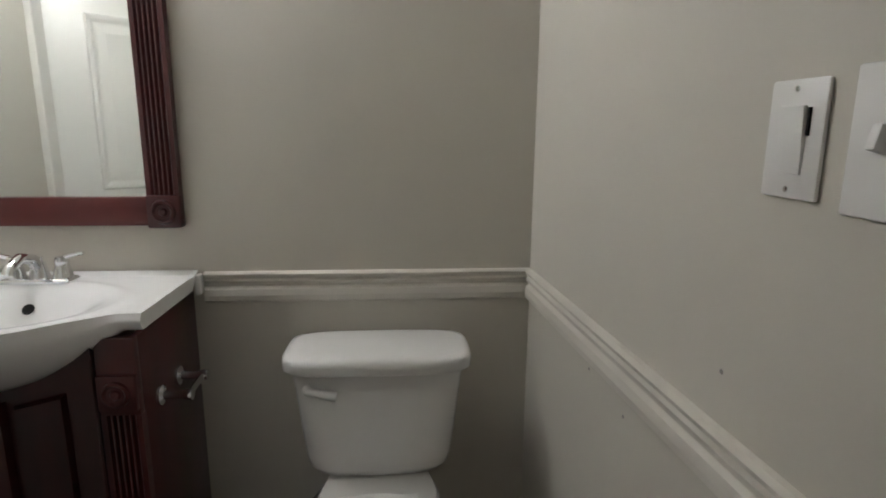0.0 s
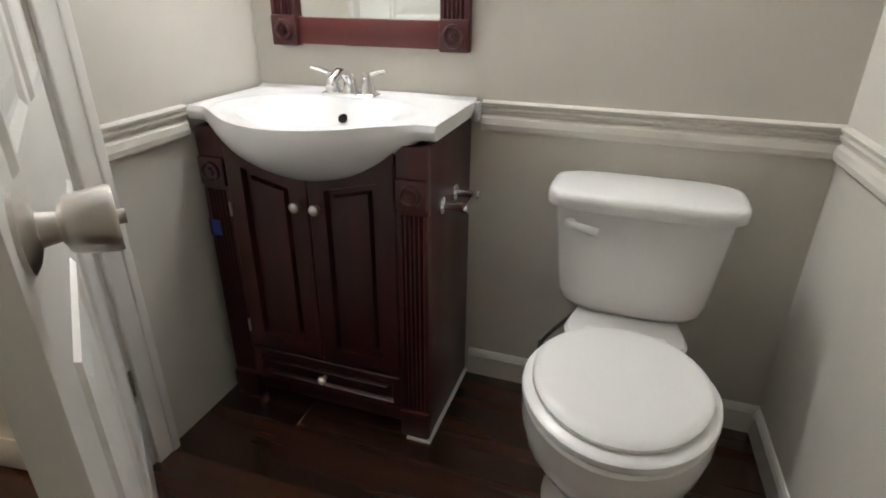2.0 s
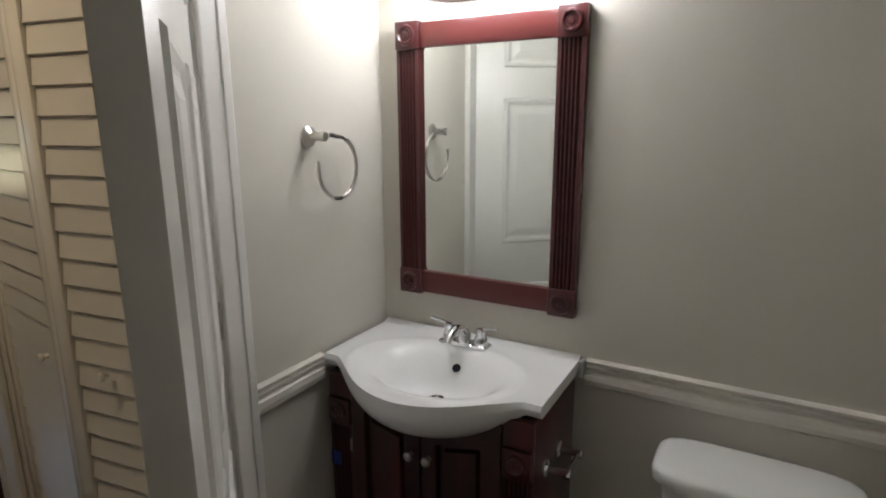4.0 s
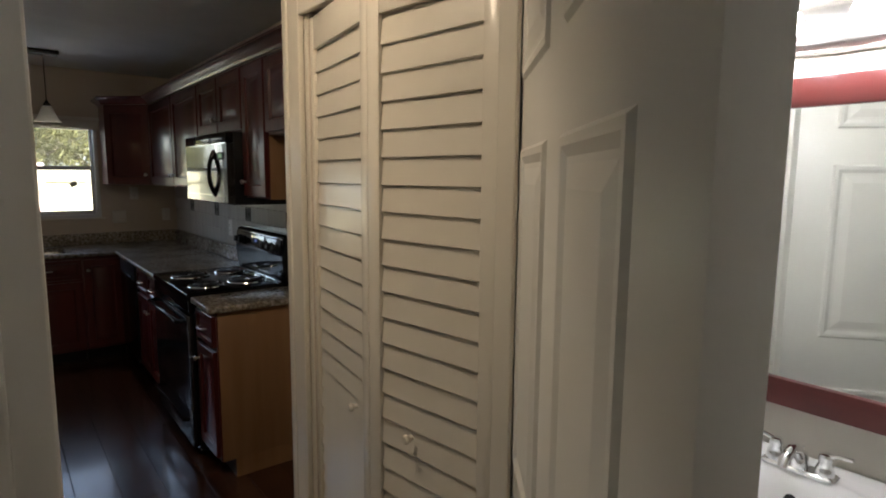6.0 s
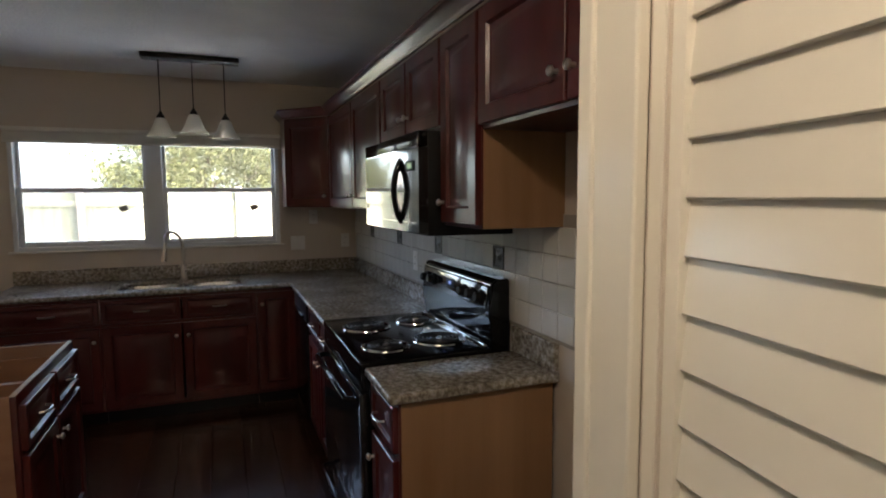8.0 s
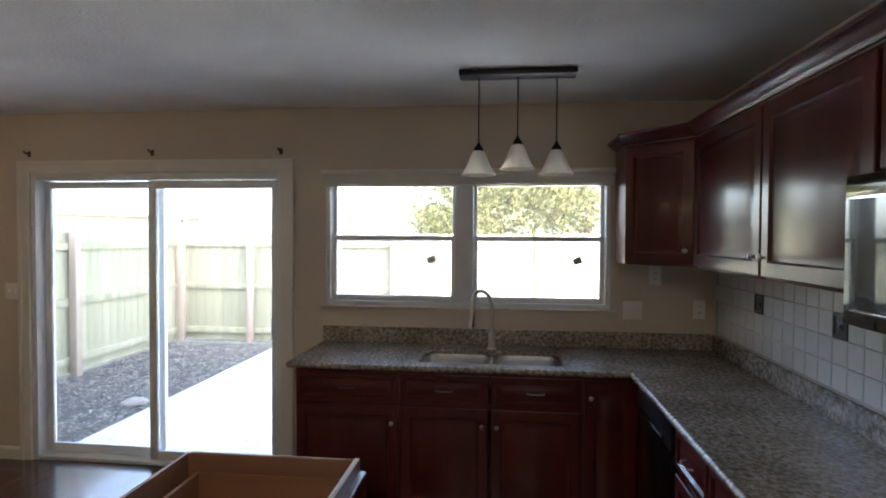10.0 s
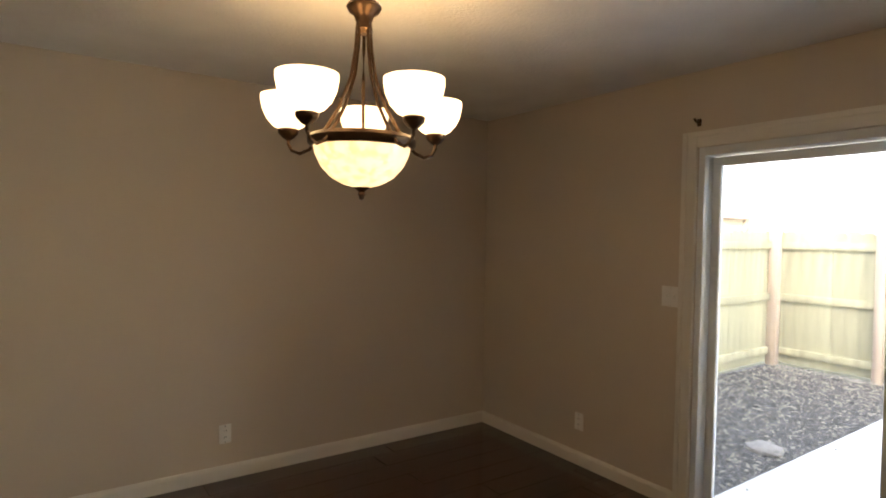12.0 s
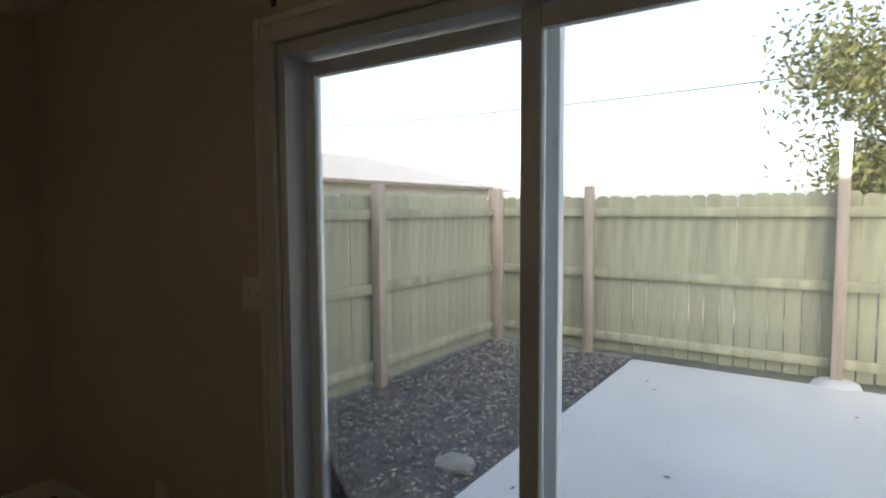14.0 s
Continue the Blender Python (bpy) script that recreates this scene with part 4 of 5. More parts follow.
loft(bm, [(oval(0, -0.462, 0.188, 0.225, 0.170), 0.394), (oval(0, -0.462, 0.193, 0.229, 0.174), 0.400), (oval(0, -0.462, 0.191, 0.227, 0.172), 0.410), (oval(0, -0.462, 0.184, 0.220, 0.166), 0.415)])
part("seat", bm, M_PLASTIC, toi)
bm = bmesh.new()
loft(bm, [(oval(0, -0.458, 0.168, 0.200, 0.166), 0.416), (oval(0, -0.458, 0.174, 0.206, 0.170), 0.420), (oval(0, -0.458, 0.174, 0.206, 0.170), 0.427), (oval(0, -0.458, 0.169, 0.201, 0.166), 0.432), (oval(0, -0.458, 0.155, 0.187, 0.152), 0.436), (oval(0, -0.458, 0.10, 0.14, 0.10), 0.438)])
part("lid", bm, M_PLASTIC, toi)
for sx in (-0.07, 0.07):
    part("seat_hinge", box(sx - 0.020, sx + 0.020, -0.296, -0.268, 0.396, 0.413, 0.005), M_PLASTIC, toi)
    part("bolt_cap", lathe(bmesh.new(), [(0.014, 0), (0.013, 0.010), (0.007, 0.017), (0, 0.018)], (sx * 1.45, -0.30, 0.05), 12), M_PLASTIC, toi)
hose = thing("water_supply_line", (-0.06, BY - 0.02, 0.16), "braided toilet supply hose and shutoff valve", "hose")
part("hose", tube(bmesh.new(), [(0.045 - 0.05 * math.cos(a) + 0.03 * a / 3, -0.045 - 0.02 * a, 0.22 * a / 2.6 + 0.01) for a in [k * 0.26 for k in range(11)]], 0.006), M_HOSE, hose)
part("valve", lathe(bmesh.new(), [(0.016, 0), (0.016, 0.004), (0.008, 0.008), (0.008, 0.05), (0.013, 0.052), (0.013, 0.07), (0, 0.072)], (0, 0.018, 0), 12, pose(0, 0, 0, 90)), M_CHROME, hose)

# ---- kitchen ----
CT = 0.905     # counter top
CF_X, CF_Y = -5.470, 0.868   # counter front lines
CAB_X, CAB_Y = -5.505, 0.905  # cabinet front lines


def pull(at, m, name="pull"):
    """A small arched bar pull, facing -y."""
    bm = bmesh.new()
    tube(bm, [(-0.045, 0, 0), (-0.042, -0.018, 0), (-0.02, -0.026, 0), (0.02, -0.026, 0), (0.042, -0.018, 0), (0.045, 0, 0)], 0.0048, 8)
    return moved(bm, Matrix.Translation(at) @ m)


def base_unit(name, m, w, doors, drawers, label, knob="r", depth=0.57, raw_side=False, pulls=True, height=None):
    """A base cabinet with its front at y = 0 facing -y, from x = 0 to w."""
    t = thing(name, m, label, "base cabinet", "kitchen base cabinets")
    h = height or CT - 0.036
    bm = bmesh.new()
    bx(bm, 0, 0.018, 0.0, depth, 0.10, h, 0.001)
    bx(bm, w - 0.018, w, 0.0, depth, 0.10, h, 0.001)
    bx(bm, 0.018, w - 0.018, depth - 0.012, depth, 0.10, h)
    bx(bm, 0.018, w - 0.018, 0.01, depth - 0.012, 0.10, 0.118)
    bx(bm, 0.018, w - 0.018, 0, 0.018, h - 0.04, h)
    bx(bm, 0.018, w - 0.018, 0, 0.018, 0.10, 0.14)
    bx(bm, 0.018, w - 0.018, 0.0, 0.018, 0.655, 0.69)
    part("body", bm, M_CHERRY, t)
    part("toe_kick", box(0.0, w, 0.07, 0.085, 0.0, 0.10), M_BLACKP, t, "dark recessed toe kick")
    if raw_side:
        bm = bmesh.new()
        bx(bm, w + 0.0005, w + 0.006, 0.006, depth, 0.10, h, 0.001)
        bx(bm, w + 0.0005, w + 0.006, 0.07, depth, 0.0, 0.10, 0.001)
        part("side_panel", bm, M_RAWWOOD, t, "unfinished light brown side panel")
    n = doors
    dw = w / n
    for i in range(n):
        x0 = i * dw + 0.008
        if drawers:
            d = part("drawer_front", moved(raised_panel(bmesh.new(), dw - 0.016, 0.155, 0.02, 0.028), Matrix.Translation((x0, -0.001, 0.695))), M_CHERRY_H, t)
            if pulls:
                part("pull", pull((x0 + (dw - 0.016) / 2, -0.021, 0.772), Matrix()), M_NICKEL, d, "nickel bar pull")
        dh = 0.545 if drawers else 0.72
        d = part("door", moved(raised_panel(bmesh.new(), dw - 0.016, dh, 0.02, 0.055), Matrix.Translation((x0, -0.001, 0.125))), M_CHERRY, t)
        side = (1 if i == 0 else 0) if n == 2 else (1 if knob == "r" else 0)
        kx = x0 + (dw - 0.016 - 0.03 if side else 0.03)
        part("knob", lathe(bmesh.new(), knob_profile(0.0135), (kx, -0.021, 0.125 + dh - 0.085), 16, pose(0, 0, 0, 90)), M_NICKEL, d, "nickel knob")
    return t


# along the window wall: fronts face +x
W90 = 90
base_unit("base_cabinet", pose(CAB_X, -0.945, 0, 0, 0, W90), 0.585, 1, True, "dark cherry base cabinet with drawer beside the patio door")
base_unit("sink_base_cabinet", pose(CAB_X, -0.358, 0, 0, 0, W90), 0.975, 2, True, "dark cherry sink base cabinet with two doors")
base_unit("base_cabinet", pose(CAB_X, 0.619, 0, 0, 0, W90), 0.284, 1, False, "narrow dark cherry corner base cabinet", "l")
# along the stove wall: fronts face -y
dish = thing("dishwasher", (-5.40, CAB_Y, 0), "black built-in dishwasher under the granite counter", "dishwasher")
part("tub", box(0.0, 0.60, 0.0, 0.55, 0.10, CT - 0.04), M_BLACKP, dish)
part("door", box(0.004, 0.596, -0.03, 0.0, 0.12, 0.735, 0.006), M_BLACK, dish)
part("control_panel", box(0.004, 0.596, -0.032, 0.0, 0.74, 0.862, 0.006), M_BLACKP, dish)
part("handle", box(0.10, 0.50, -0.05, -0.03, 0.755, 0.775, 0.006), M_BLACK, dish)
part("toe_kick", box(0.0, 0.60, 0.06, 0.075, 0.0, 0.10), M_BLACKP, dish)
base_unit("base_cabinet", pose(-4.795, CAB_Y, 0), 0.735, 2, True, "dark cherry base cabinet between dishwasher and stove", "r")
base_unit("base_cabinet", pose(-3.240, CAB_Y, 0), 0.290, 1, True, "narrow dark cherry end cabinet with raw side panel", "l", raw_side=True)

# granite worktops: the long L and the short piece by the fridge space
SX0, SX1, SY0, SY1 = -5.925, -5.555, -0.265, 0.525
ctr = thing("granite_worktop", (0, 0, CT), "speckled grey-brown granite worktop with rounded edge", "countertop")
bm = bmesh.new()
BV = 0.008
bx(bm, WX + 0.003, SX0, -0.975, KY - 0.004, -0.032, 0)
bx(bm, SX1, CF_X, -0.975, CF_Y, -0.032, 0)
bx(bm, SX0, SX1, -0.975, SY0, -0.032, 0)
bx(bm, SX0, SX1, SY1, KY - 0.004, -0.032, 0)
bx(bm, SX1, -4.046, CF_Y, KY - 0.004, -0.032, 0)
bmesh.ops.remove_doubles(bm, verts=bm.verts, dist=0.0002)
part("slab", bm, M_GRANITE, ctr, smooth=False)
bm = bmesh.new()
tube(bm, [(CF_X, -0.975, -0.016), (CF_X, CF_Y, -0.016)], 0.0165, 12)
tube(bm, [(CF_X, CF_Y, -0.016), (-4.046, CF_Y, -0.016)], 0.0165, 12)
tube(bm, [(WX + 0.01, -0.975, -0.016), (CF_X, -0.975, -0.016)], 0.0165, 12)
part("edge", bm, M_GRANITE, ctr)
part("backsplash", box(WX + 0.002, WX + 0.022, -0.985, KY - 0.024, 0.001, 0.10, 0.003), M_GRANITE, ctr)
part("backsplash", box(WX + 0.022, -4.046, KY - 0.024, KY - 0.002, 0.001, 0.10, 0.003), M_GRANITE, ctr)
ctr2 = thing("granite_worktop", (0, 0, CT), "short piece of speckled granite worktop beside the stove", "countertop")
part("slab", box(-3.244, -2.915, CF_Y - 0.004, KY - 0.004, -0.034, 0, 0.010, 3), M_GRANITE, ctr2)
part("backsplash", box(-3.244, -2.93, KY - 0.024, KY - 0.002, 0.001, 0.10, 0.003), M_GRANITE, ctr2)

# double-bowl undermount sink
snk = thing("kitchen_sink", (0, 0, CT), "stainless steel double-bowl undermount sink", "sink")
for y0, y1 in ((SY0 + 0.004, 0.118), (0.142, SY1 - 0.004)):
    bm = bmesh.new()
    cy, cx = (y0 + y1) / 2, (SX0 + SX1) / 2
    w, d = SX1 - SX0 - 0.006, y1 - y0
    secs = []
    for sc, z in ((1.0, -0.028), (0.97, -0.06), (0.93, -0.17), (0.80, -0.195), (0.3, -0.2), (0.05, -0.2)):
        secs.append(([(cx + (x * sc), cy + (yy * sc)) for x, yy in rrect(w, d, 0, 5.0, 48)], z))
    loft(bm, secs, False, True)
    b = part("bowl", bm, M_STEEL, snk)
    part("drain", lathe(bmesh.new(), [(0, 0), (0.03, 0), (0.04, 0.003), (0.042, 0)], (cx, cy, -0.199), 20), M_CHROME, b)
bm = bmesh.new()
n = 56
inner, outer2 = rrect(SX1 - SX0 - 0.006, SY1 - SY0 - 0.006, 0, 6.0, n), rrect(SX1 - SX0 + 0.004, SY1 - SY0 + 0.004, 0, 9.0, n)
oc = ((SX0 + SX1) / 2, (SY0 + SY1) / 2)
lo = [bm.verts.new((oc[0] + x, oc[1] + y, -0.010)) for x, y in inner]
hi = [bm.verts.new((oc[0] + x, oc[1] + y, -0.004)) for x, y in outer2]
for k in range(n):
    bm.faces.new([lo[k], lo[(k + 1) % n], hi[(k + 1) % n], hi[k]])
part("rim", bm, M_GRANITE, snk)
part("divider", box(SX0 + 0.02, SX1 - 0.02, 0.116, 0.144, -0.15, -0.022, 0.008), M_STEEL, snk)

# pull-down faucet
kf = thing("kitchen_faucet", pose(-5.965, 0.128, CT, 0, 0, -40), "brushed nickel gooseneck pull-down kitchen faucet", "faucet")
bm = bmesh.new()
lathe(bm, [(0.030, 0), (0.030, 0.006), (0.022, 0.012), (0.021, 0.09), (0.017, 0.10), (0.013, 0.11)], (0, 0, 0), 18)
part("body", bm, M_NICKEL, kf)
arc = [(0, 0, 0.10), (0, 0, 0.27)] + [(0.085 - 0.085 * math.cos(a), -0.02 * math.sin(a), 0.27 + 0.095 * math.sin(a)) for a in [k * math.pi / 10 for k in range(1, 11)]] + [(0.175, 0, 0.24)]
part("neck", tube(bmesh.new(), arc, 0.0115, 12), M_NICKEL, kf)
part("spray_head", tube(bmesh.new(), [(0.173, 0, 0.255), (0.178, 0, 0.21), (0.184, 0, 0.155)], 0.0135, 12, 0.0185), M_NICKEL, kf)
bm = bmesh.new()
tube(bm, [(0, 0.015, 0.065), (0, 0.045, 0.072)], 0.012, 10)
tube(bm, [(0, 0.04, 0.072), (0.03, 0.075, 0.085)], 0.006, 8)
part("lever", bm, M_NICKEL, kf)

# range
RX0, RX1, RYF = -4.040, -3.250, 0.880
rg = thing("electric_range", (RX0, RYF, 0), "black freestanding electric coil range", "stove")
RW, RD = RX1 - RX0, KY - 0.026 - RYF
part("body", box(0.002, RW - 0.002, 0.005, RD, 0.04, 0.885, 0.003), M_BLACK, rg)
bm = bmesh.new()
bx(bm, 0, RW, -0.03, RD - 0.06, 0.885, 0.920, 0.008, 3)
part("cooktop", bm, M_BLACK, rg, "glossy black enamel cooktop")
part("oven_door", box(0.008, RW - 0.008, -0.032, 0.004, 0.27, 0.80, 0.008), M_BLACKGLASS, rg)
part("front_trim", box(0.004, RW - 0.004, -0.026, 0.004, 0.81, 0.882, 0.004), M_BLACK, rg)
part("drawer", box(0.008, RW - 0.008, -0.028, 0.004, 0.07, 0.26, 0.006), M_BLACK, rg)
bm = bmesh.new()
tube(bm, [(0.06, -0.034, 0.765), (0.075, -0.072, 0.765), (RW - 0.075, -0.072, 0.765), (RW - 0.06, -0.034, 0.765)], 0.012, 10)
part("oven_handle", bm, M_BLACK, rg)
part("drawer_handle", tube(bmesh.new(), [(0.06, -0.03, 0.215), (0.075, -0.058, 0.215), (RW - 0.075, -0.058, 0.215), (RW - 0.06, -0.03, 0.215)], 0.009, 8), M_BLACK, rg)
# sloped back console
bm = bmesh.new()
prof = [(RD - 0.075, 0.918), (RD - 0.092, 1.055), (RD - 0.078, 1.178), (RD - 0.060, 1.195), (RD, 1.195), (RD, 0.80), (RD - 0.06, 0.80)]
ends = [[bm.verts.new((x, y, z)) for y, z in prof] for x in (0.0, RW)]
for k in range(len(prof)):
    bm.faces.new([ends[0][k], ends[0][(k + 1) % len(prof)], ends[1][(k + 1) % len(prof)], ends[1][k]])
bm.faces.new(ends[0])
bm.faces.new(ends[1][::-1])
bmesh.ops.bevel(bm, geom=list(bm.edges), offset=0.006, segments=2, affect="EDGES")
con = part("console", bm, M_BLACK, rg)
CON = pose(0, RD - 0.0925, 1.060, -6.5)
part("control_strip", moved(box(0.03, RW - 0.03, -0.004, 0.002, 0.012, 0.105, 0.003), CON), M_BLACKGLASS, con)
part("chrome_line", moved(box(0.012, RW - 0.012, -0.006, 0.002, 0.108, 0.116, 0.002), CON), M_CHROME, con, "bright chrome trim line")
part("display", moved(box(RW / 2 - 0.07, RW / 2 + 0.03, -0.0055, -0.002, 0.05, 0.085, 0.001), CON), M_BLACKP, con)
part("clock_digits", moved(box(RW / 2 - 0.035, RW / 2 - 0.005, -0.0062, -0.0052, 0.06, 0.074), CON), M_LED, con, "blue glowing clock bars")
for kx in (0.07, 0.155, RW - 0.245, RW - 0.16, RW - 0.075):
    part("knob", moved(lathe(bmesh.new(), [(0.030, 0), (0.029, 0.006), (0.022, 0.010), (0.019, 0.030), (0.016, 0.033), (0, 0.033)], (0, 0, 0), 20, pose(0, 0, 0, 90)), CON @ Matrix.Translation((kx, -0.004, 0.055))), M_BLACKP, con, "round black control knob")
part("rear_vent", box(0.02, RW - 0.02, RD - 0.105, RD - 0.088, 0.916, 0.932, 0.004), M_CHROME, rg, "bright metal strip behind the burners")
for bxp, byp, rr in ((-3.800, 1.010, 0.098), (-3.840, 1.262, 0.080), (-3.435, 1.000, 0.082), (-3.462, 1.240, 0.100)):
    px, py = bxp - RX0, byp - RYF
    pan = part("drip_pan", lathe(bmesh.new(), [(rr + 0.007, 0.005), (rr, 0.003), (rr * 0.5, 0.0005), (0.0, 0.0005)], (px, py, 0.920), 32), M_BLACK, rg, "black enamel drip pan")
    part("trim_ring", lathe(bmesh.new(), [(rr + 0.016, 0.001), (rr + 0.014, 0.006), (rr + 0.008, 0.008), (rr + 0.003, 0.006)], (px, py, 0.920), 36), M_CHROME, pan, "chrome trim ring")
    bm = bmesh.new()
    turns = 4
    pts = []
    for k in range(turns * 22 + 1):
        a = 2 * math.pi * k / 22
        r = 0.022 + (rr - 0.030) * k / (turns * 22)
        pts.append((px + r * math.cos(a), py + r * math.sin(a), 0.9285))
    tube(bm, pts, 0.0056, 6)
    part("coil", bm, M_COIL, pan, "black electric coil")
    part("medallion", lathe(bmesh.new(), [(0, 0.003), (0.016, 0.003), (0.017, 0)], (px, py, 0.9285), 16), M_CHROME, pan)

# microwave over the range
mw = thing("microwave", (RX0 - 0.005, 1.095, 1.375), "black over-the-range microwave with bowed handle", "microwave")
MWW, MWH, MWD = 0.80, 0.392, KY - 0.016 - 1.095
part("case", box(0, MWW, 0.022, MWD, 0.0, MWH, 0.004), M_BLACKP, mw)
bm = bmesh.new()
n = 14
lo, hi = [], []
for k in range(n + 1):
    u = k / n
    yb = -0.014 - 0.006 * (1 - (2 * u - 1) ** 2)
    lo.append([bm.verts.new((0.002 + (MWW - 0.004) * u, yb, z)) for z in (0.012, 0.33)])
    hi.append([bm.verts.new((0.002 + (MWW - 0.004) * u, 0.024, z)) for z in (0.012, 0.33)])
for k in range(n):
    bm.faces.new([lo[k][0], lo[k + 1][0], lo[k + 1][1], lo[k][1]])
    bm.faces.new([lo[k][1], lo[k + 1][1], hi[k + 1][1], hi[k][1]])
    bm.faces.new([lo[k][0], hi[k][0], hi[k + 1][0], lo[k + 1][0]])
bm.faces.new([lo[0][0], lo[0][1], hi[0][1], hi[0][0]])
bm.faces.new([lo[n][0], hi[n][0], hi[n][1], lo[n][1]])
mdoor = part("door", bm, M_BLACKGLASS, mw, "glossy black glass front")
bm = bmesh.new()
bx(bm, 0.002, MWW - 0.002, -0.016, 0.024, 0.334, MWH - 0.002, 0.004)
part("top_vent", bm, M_BLACK, mw, "black vent strip over the door")
hx = MWW * 0.735
part("handle", tube(bmesh.new(), [(hx, -0.012 - 0.036 * math.sin(math.pi * k / 18) ** 0.8, 0.045 + 0.25 * k / 18) for k in range(19)], 0.013, 12), M_BLACK, mdoor, "bowed black door handle")
for r in range(3):
    part("button", box(MWW - 0.16, MWW - 0.115, -0.0172, -0.012, 0.10 + r * 0.03, 0.106 + r * 0.03, 0.001), M_BLACKP, mdoor)
part("clock", box(MWW - 0.15, MWW - 0.045, -0.019, -0.012, 0.245, 0.285, 0.002), M_BLACKP, mdoor)
part("clock_digits", box(MWW - 0.125, MWW - 0.07, -0.0198, -0.0185, 0.255, 0.276), M_GREEN, mdoor, "green glowing clock bars")
part("chrome_line", box(0.01, MWW - 0.01, -0.0185, -0.010, 0.330, 0.3345), M_CHROME, mw)
part("chrome_line", box(0.04, MWW * 0.70, -0.0215, -0.012, 0.048, 0.0515), M_CHROME, mdoor)
part("chrome_line", box(MWW * 0.76, MWW - 0.012, -0.0195, -0.010, 0.048, 0.0515), M_CHROME, mdoor)


# wall cabinets
def wall_unit(name, m, w, z0, z1, doors, label, depth=0.31, knob="r", raw_side=False, knob_low=True):
    t = thing(name, m, label, "wall cabinet", "kitchen wall cabinets")
    h = z1 - z0
    bm = bmesh.new()
    bx(bm, 0, w, 0.0, depth, 0, h, 0.001)
    part("body", bm, M_CHERRY, t)
    if raw_side:
        part("side_panel", box(w + 0.0005, w + 0.005, 0.004, depth, 0.0, h, 0.001), M_RAWWOOD, t, "unfinished light brown side panel")
    dw = w / doors
    for i in range(doors):
        d = part("door", moved(raised_panel(bmesh.new(), dw - 0.012, h - 0.03, 0.02, 0.058), Matrix.Translation((i * dw + 0.006, -0.0005, 0.012))), M_CHERRY, t)
        side = (1 if i == 0 else 0) if doors == 2 else (1 if knob == "r" else 0)
        kx = i * dw + (dw - 0.036 if side else 0.036)
        part("knob", lathe(bmesh.new(), knob_profile(0.0135), (kx, -0.020, 0.085), 16, pose(0, 0, 0, 90)), M_NICKEL, d, "nickel knob")
    return t


UZ0, UZ1, UY = 1.447, 2.115, 1.180
wall_unit("wall_cabinet", pose(-5.490, UY, UZ0), 0.765, UZ0, UZ1, 1, "tall dark cherry wall cabinet door next to the corner", knob="r")
wall_unit("wall_cabinet", pose(-4.722, UY, UZ0), 0.662, UZ0, UZ1, 1, "dark cherry wall cabinet beside the microwave", knob="l")
wall_unit("wall_cabinet", pose(-4.050, UY, 1.772), 0.812, 1.772, UZ1, 2, "short dark cherry wall cabinet over the microwave")
wall_unit("wall_cabinet", pose(-3.232, UY, 1.417), 0.318, 1.417, UZ1, 1, "narrow dark cherry wall cabinet with raw side", knob="l", raw_side=True)
wall_unit("wall_cabinet", pose(-2.908, UY, 1.735), 0.98, 1.735, UZ1, 2, "dark cherry wall cabinet over the empty fridge space")
# diagonal corner cabinet
cc = thing("corner_wall_cabinet", (0, 0, UZ0), "dark cherry diagonal corner wall cabinet", "wall cabinet", "kitchen wall cabinets")
A, B = Vector((-5.795, 0.884)), Vector((-5.494, 1.180))
CH = UZ1 - UZ0
part("body", extrude_outline(bmesh.new(), [(WX + 0.002, 0.884), (A.x, A.y), (B.x, B.y), (-5.494, KY - 0.002), (WX + 0.002, KY - 0.002)], 0, CH), M_CHERRY, cc, smooth=False)
dl = (B - A).length
dm = pose(A.x, A.y, 0, 0, 0, math.degrees(math.atan2(B.y - A.y, B.x - A.x)))
d = part("door", moved(raised_panel(bmesh.new(), dl - 0.02, CH - 0.03, 0.02, 0.058), dm @ Matrix.Translation((0.01, -0.001, 0.012))), M_CHERRY, cc)
part("knob", moved(lathe(bmesh.new(), knob_profile(0.0135), (dl - 0.045, -0.021, 0.085), 16, pose(0, 0, 0, 90)), dm), M_NICKEL, d, "nickel knob")
# crown moulding along the tops
CROWN = [(-0.01, 0), (0.0, 0), (0.004, 0.012), (0.012, 0.018), (0.030, 0.034), (0.042, 0.046), (0.052, 0.048), (0.052, 0.062), (-0.01, 0.062)]
crown = thing("crown_moulding", (0, 0, UZ1), "dark cherry crown moulding along the wall cabinets", "moulding")
dn = Vector((B.y - A.y, A.x - B.x, 0)).normalized()
for a, b, o in (((B.x, UY - 0.02, 0), (-1.93, UY - 0.02, 0), (0, -1, 0)), ((A.x + 0.01, A.y - 0.02, 0), (B.x + 0.02, UY - 0.02, 0), tuple(dn)), ((WX + 0.002, 0.884, 0), (A.x + 0.02, 0.884, 0), (0, -1, 0))):
    part("crown_length", profile_run(bmesh.new(), CROWN, a, b, o), M_CHERRY_H, crown)

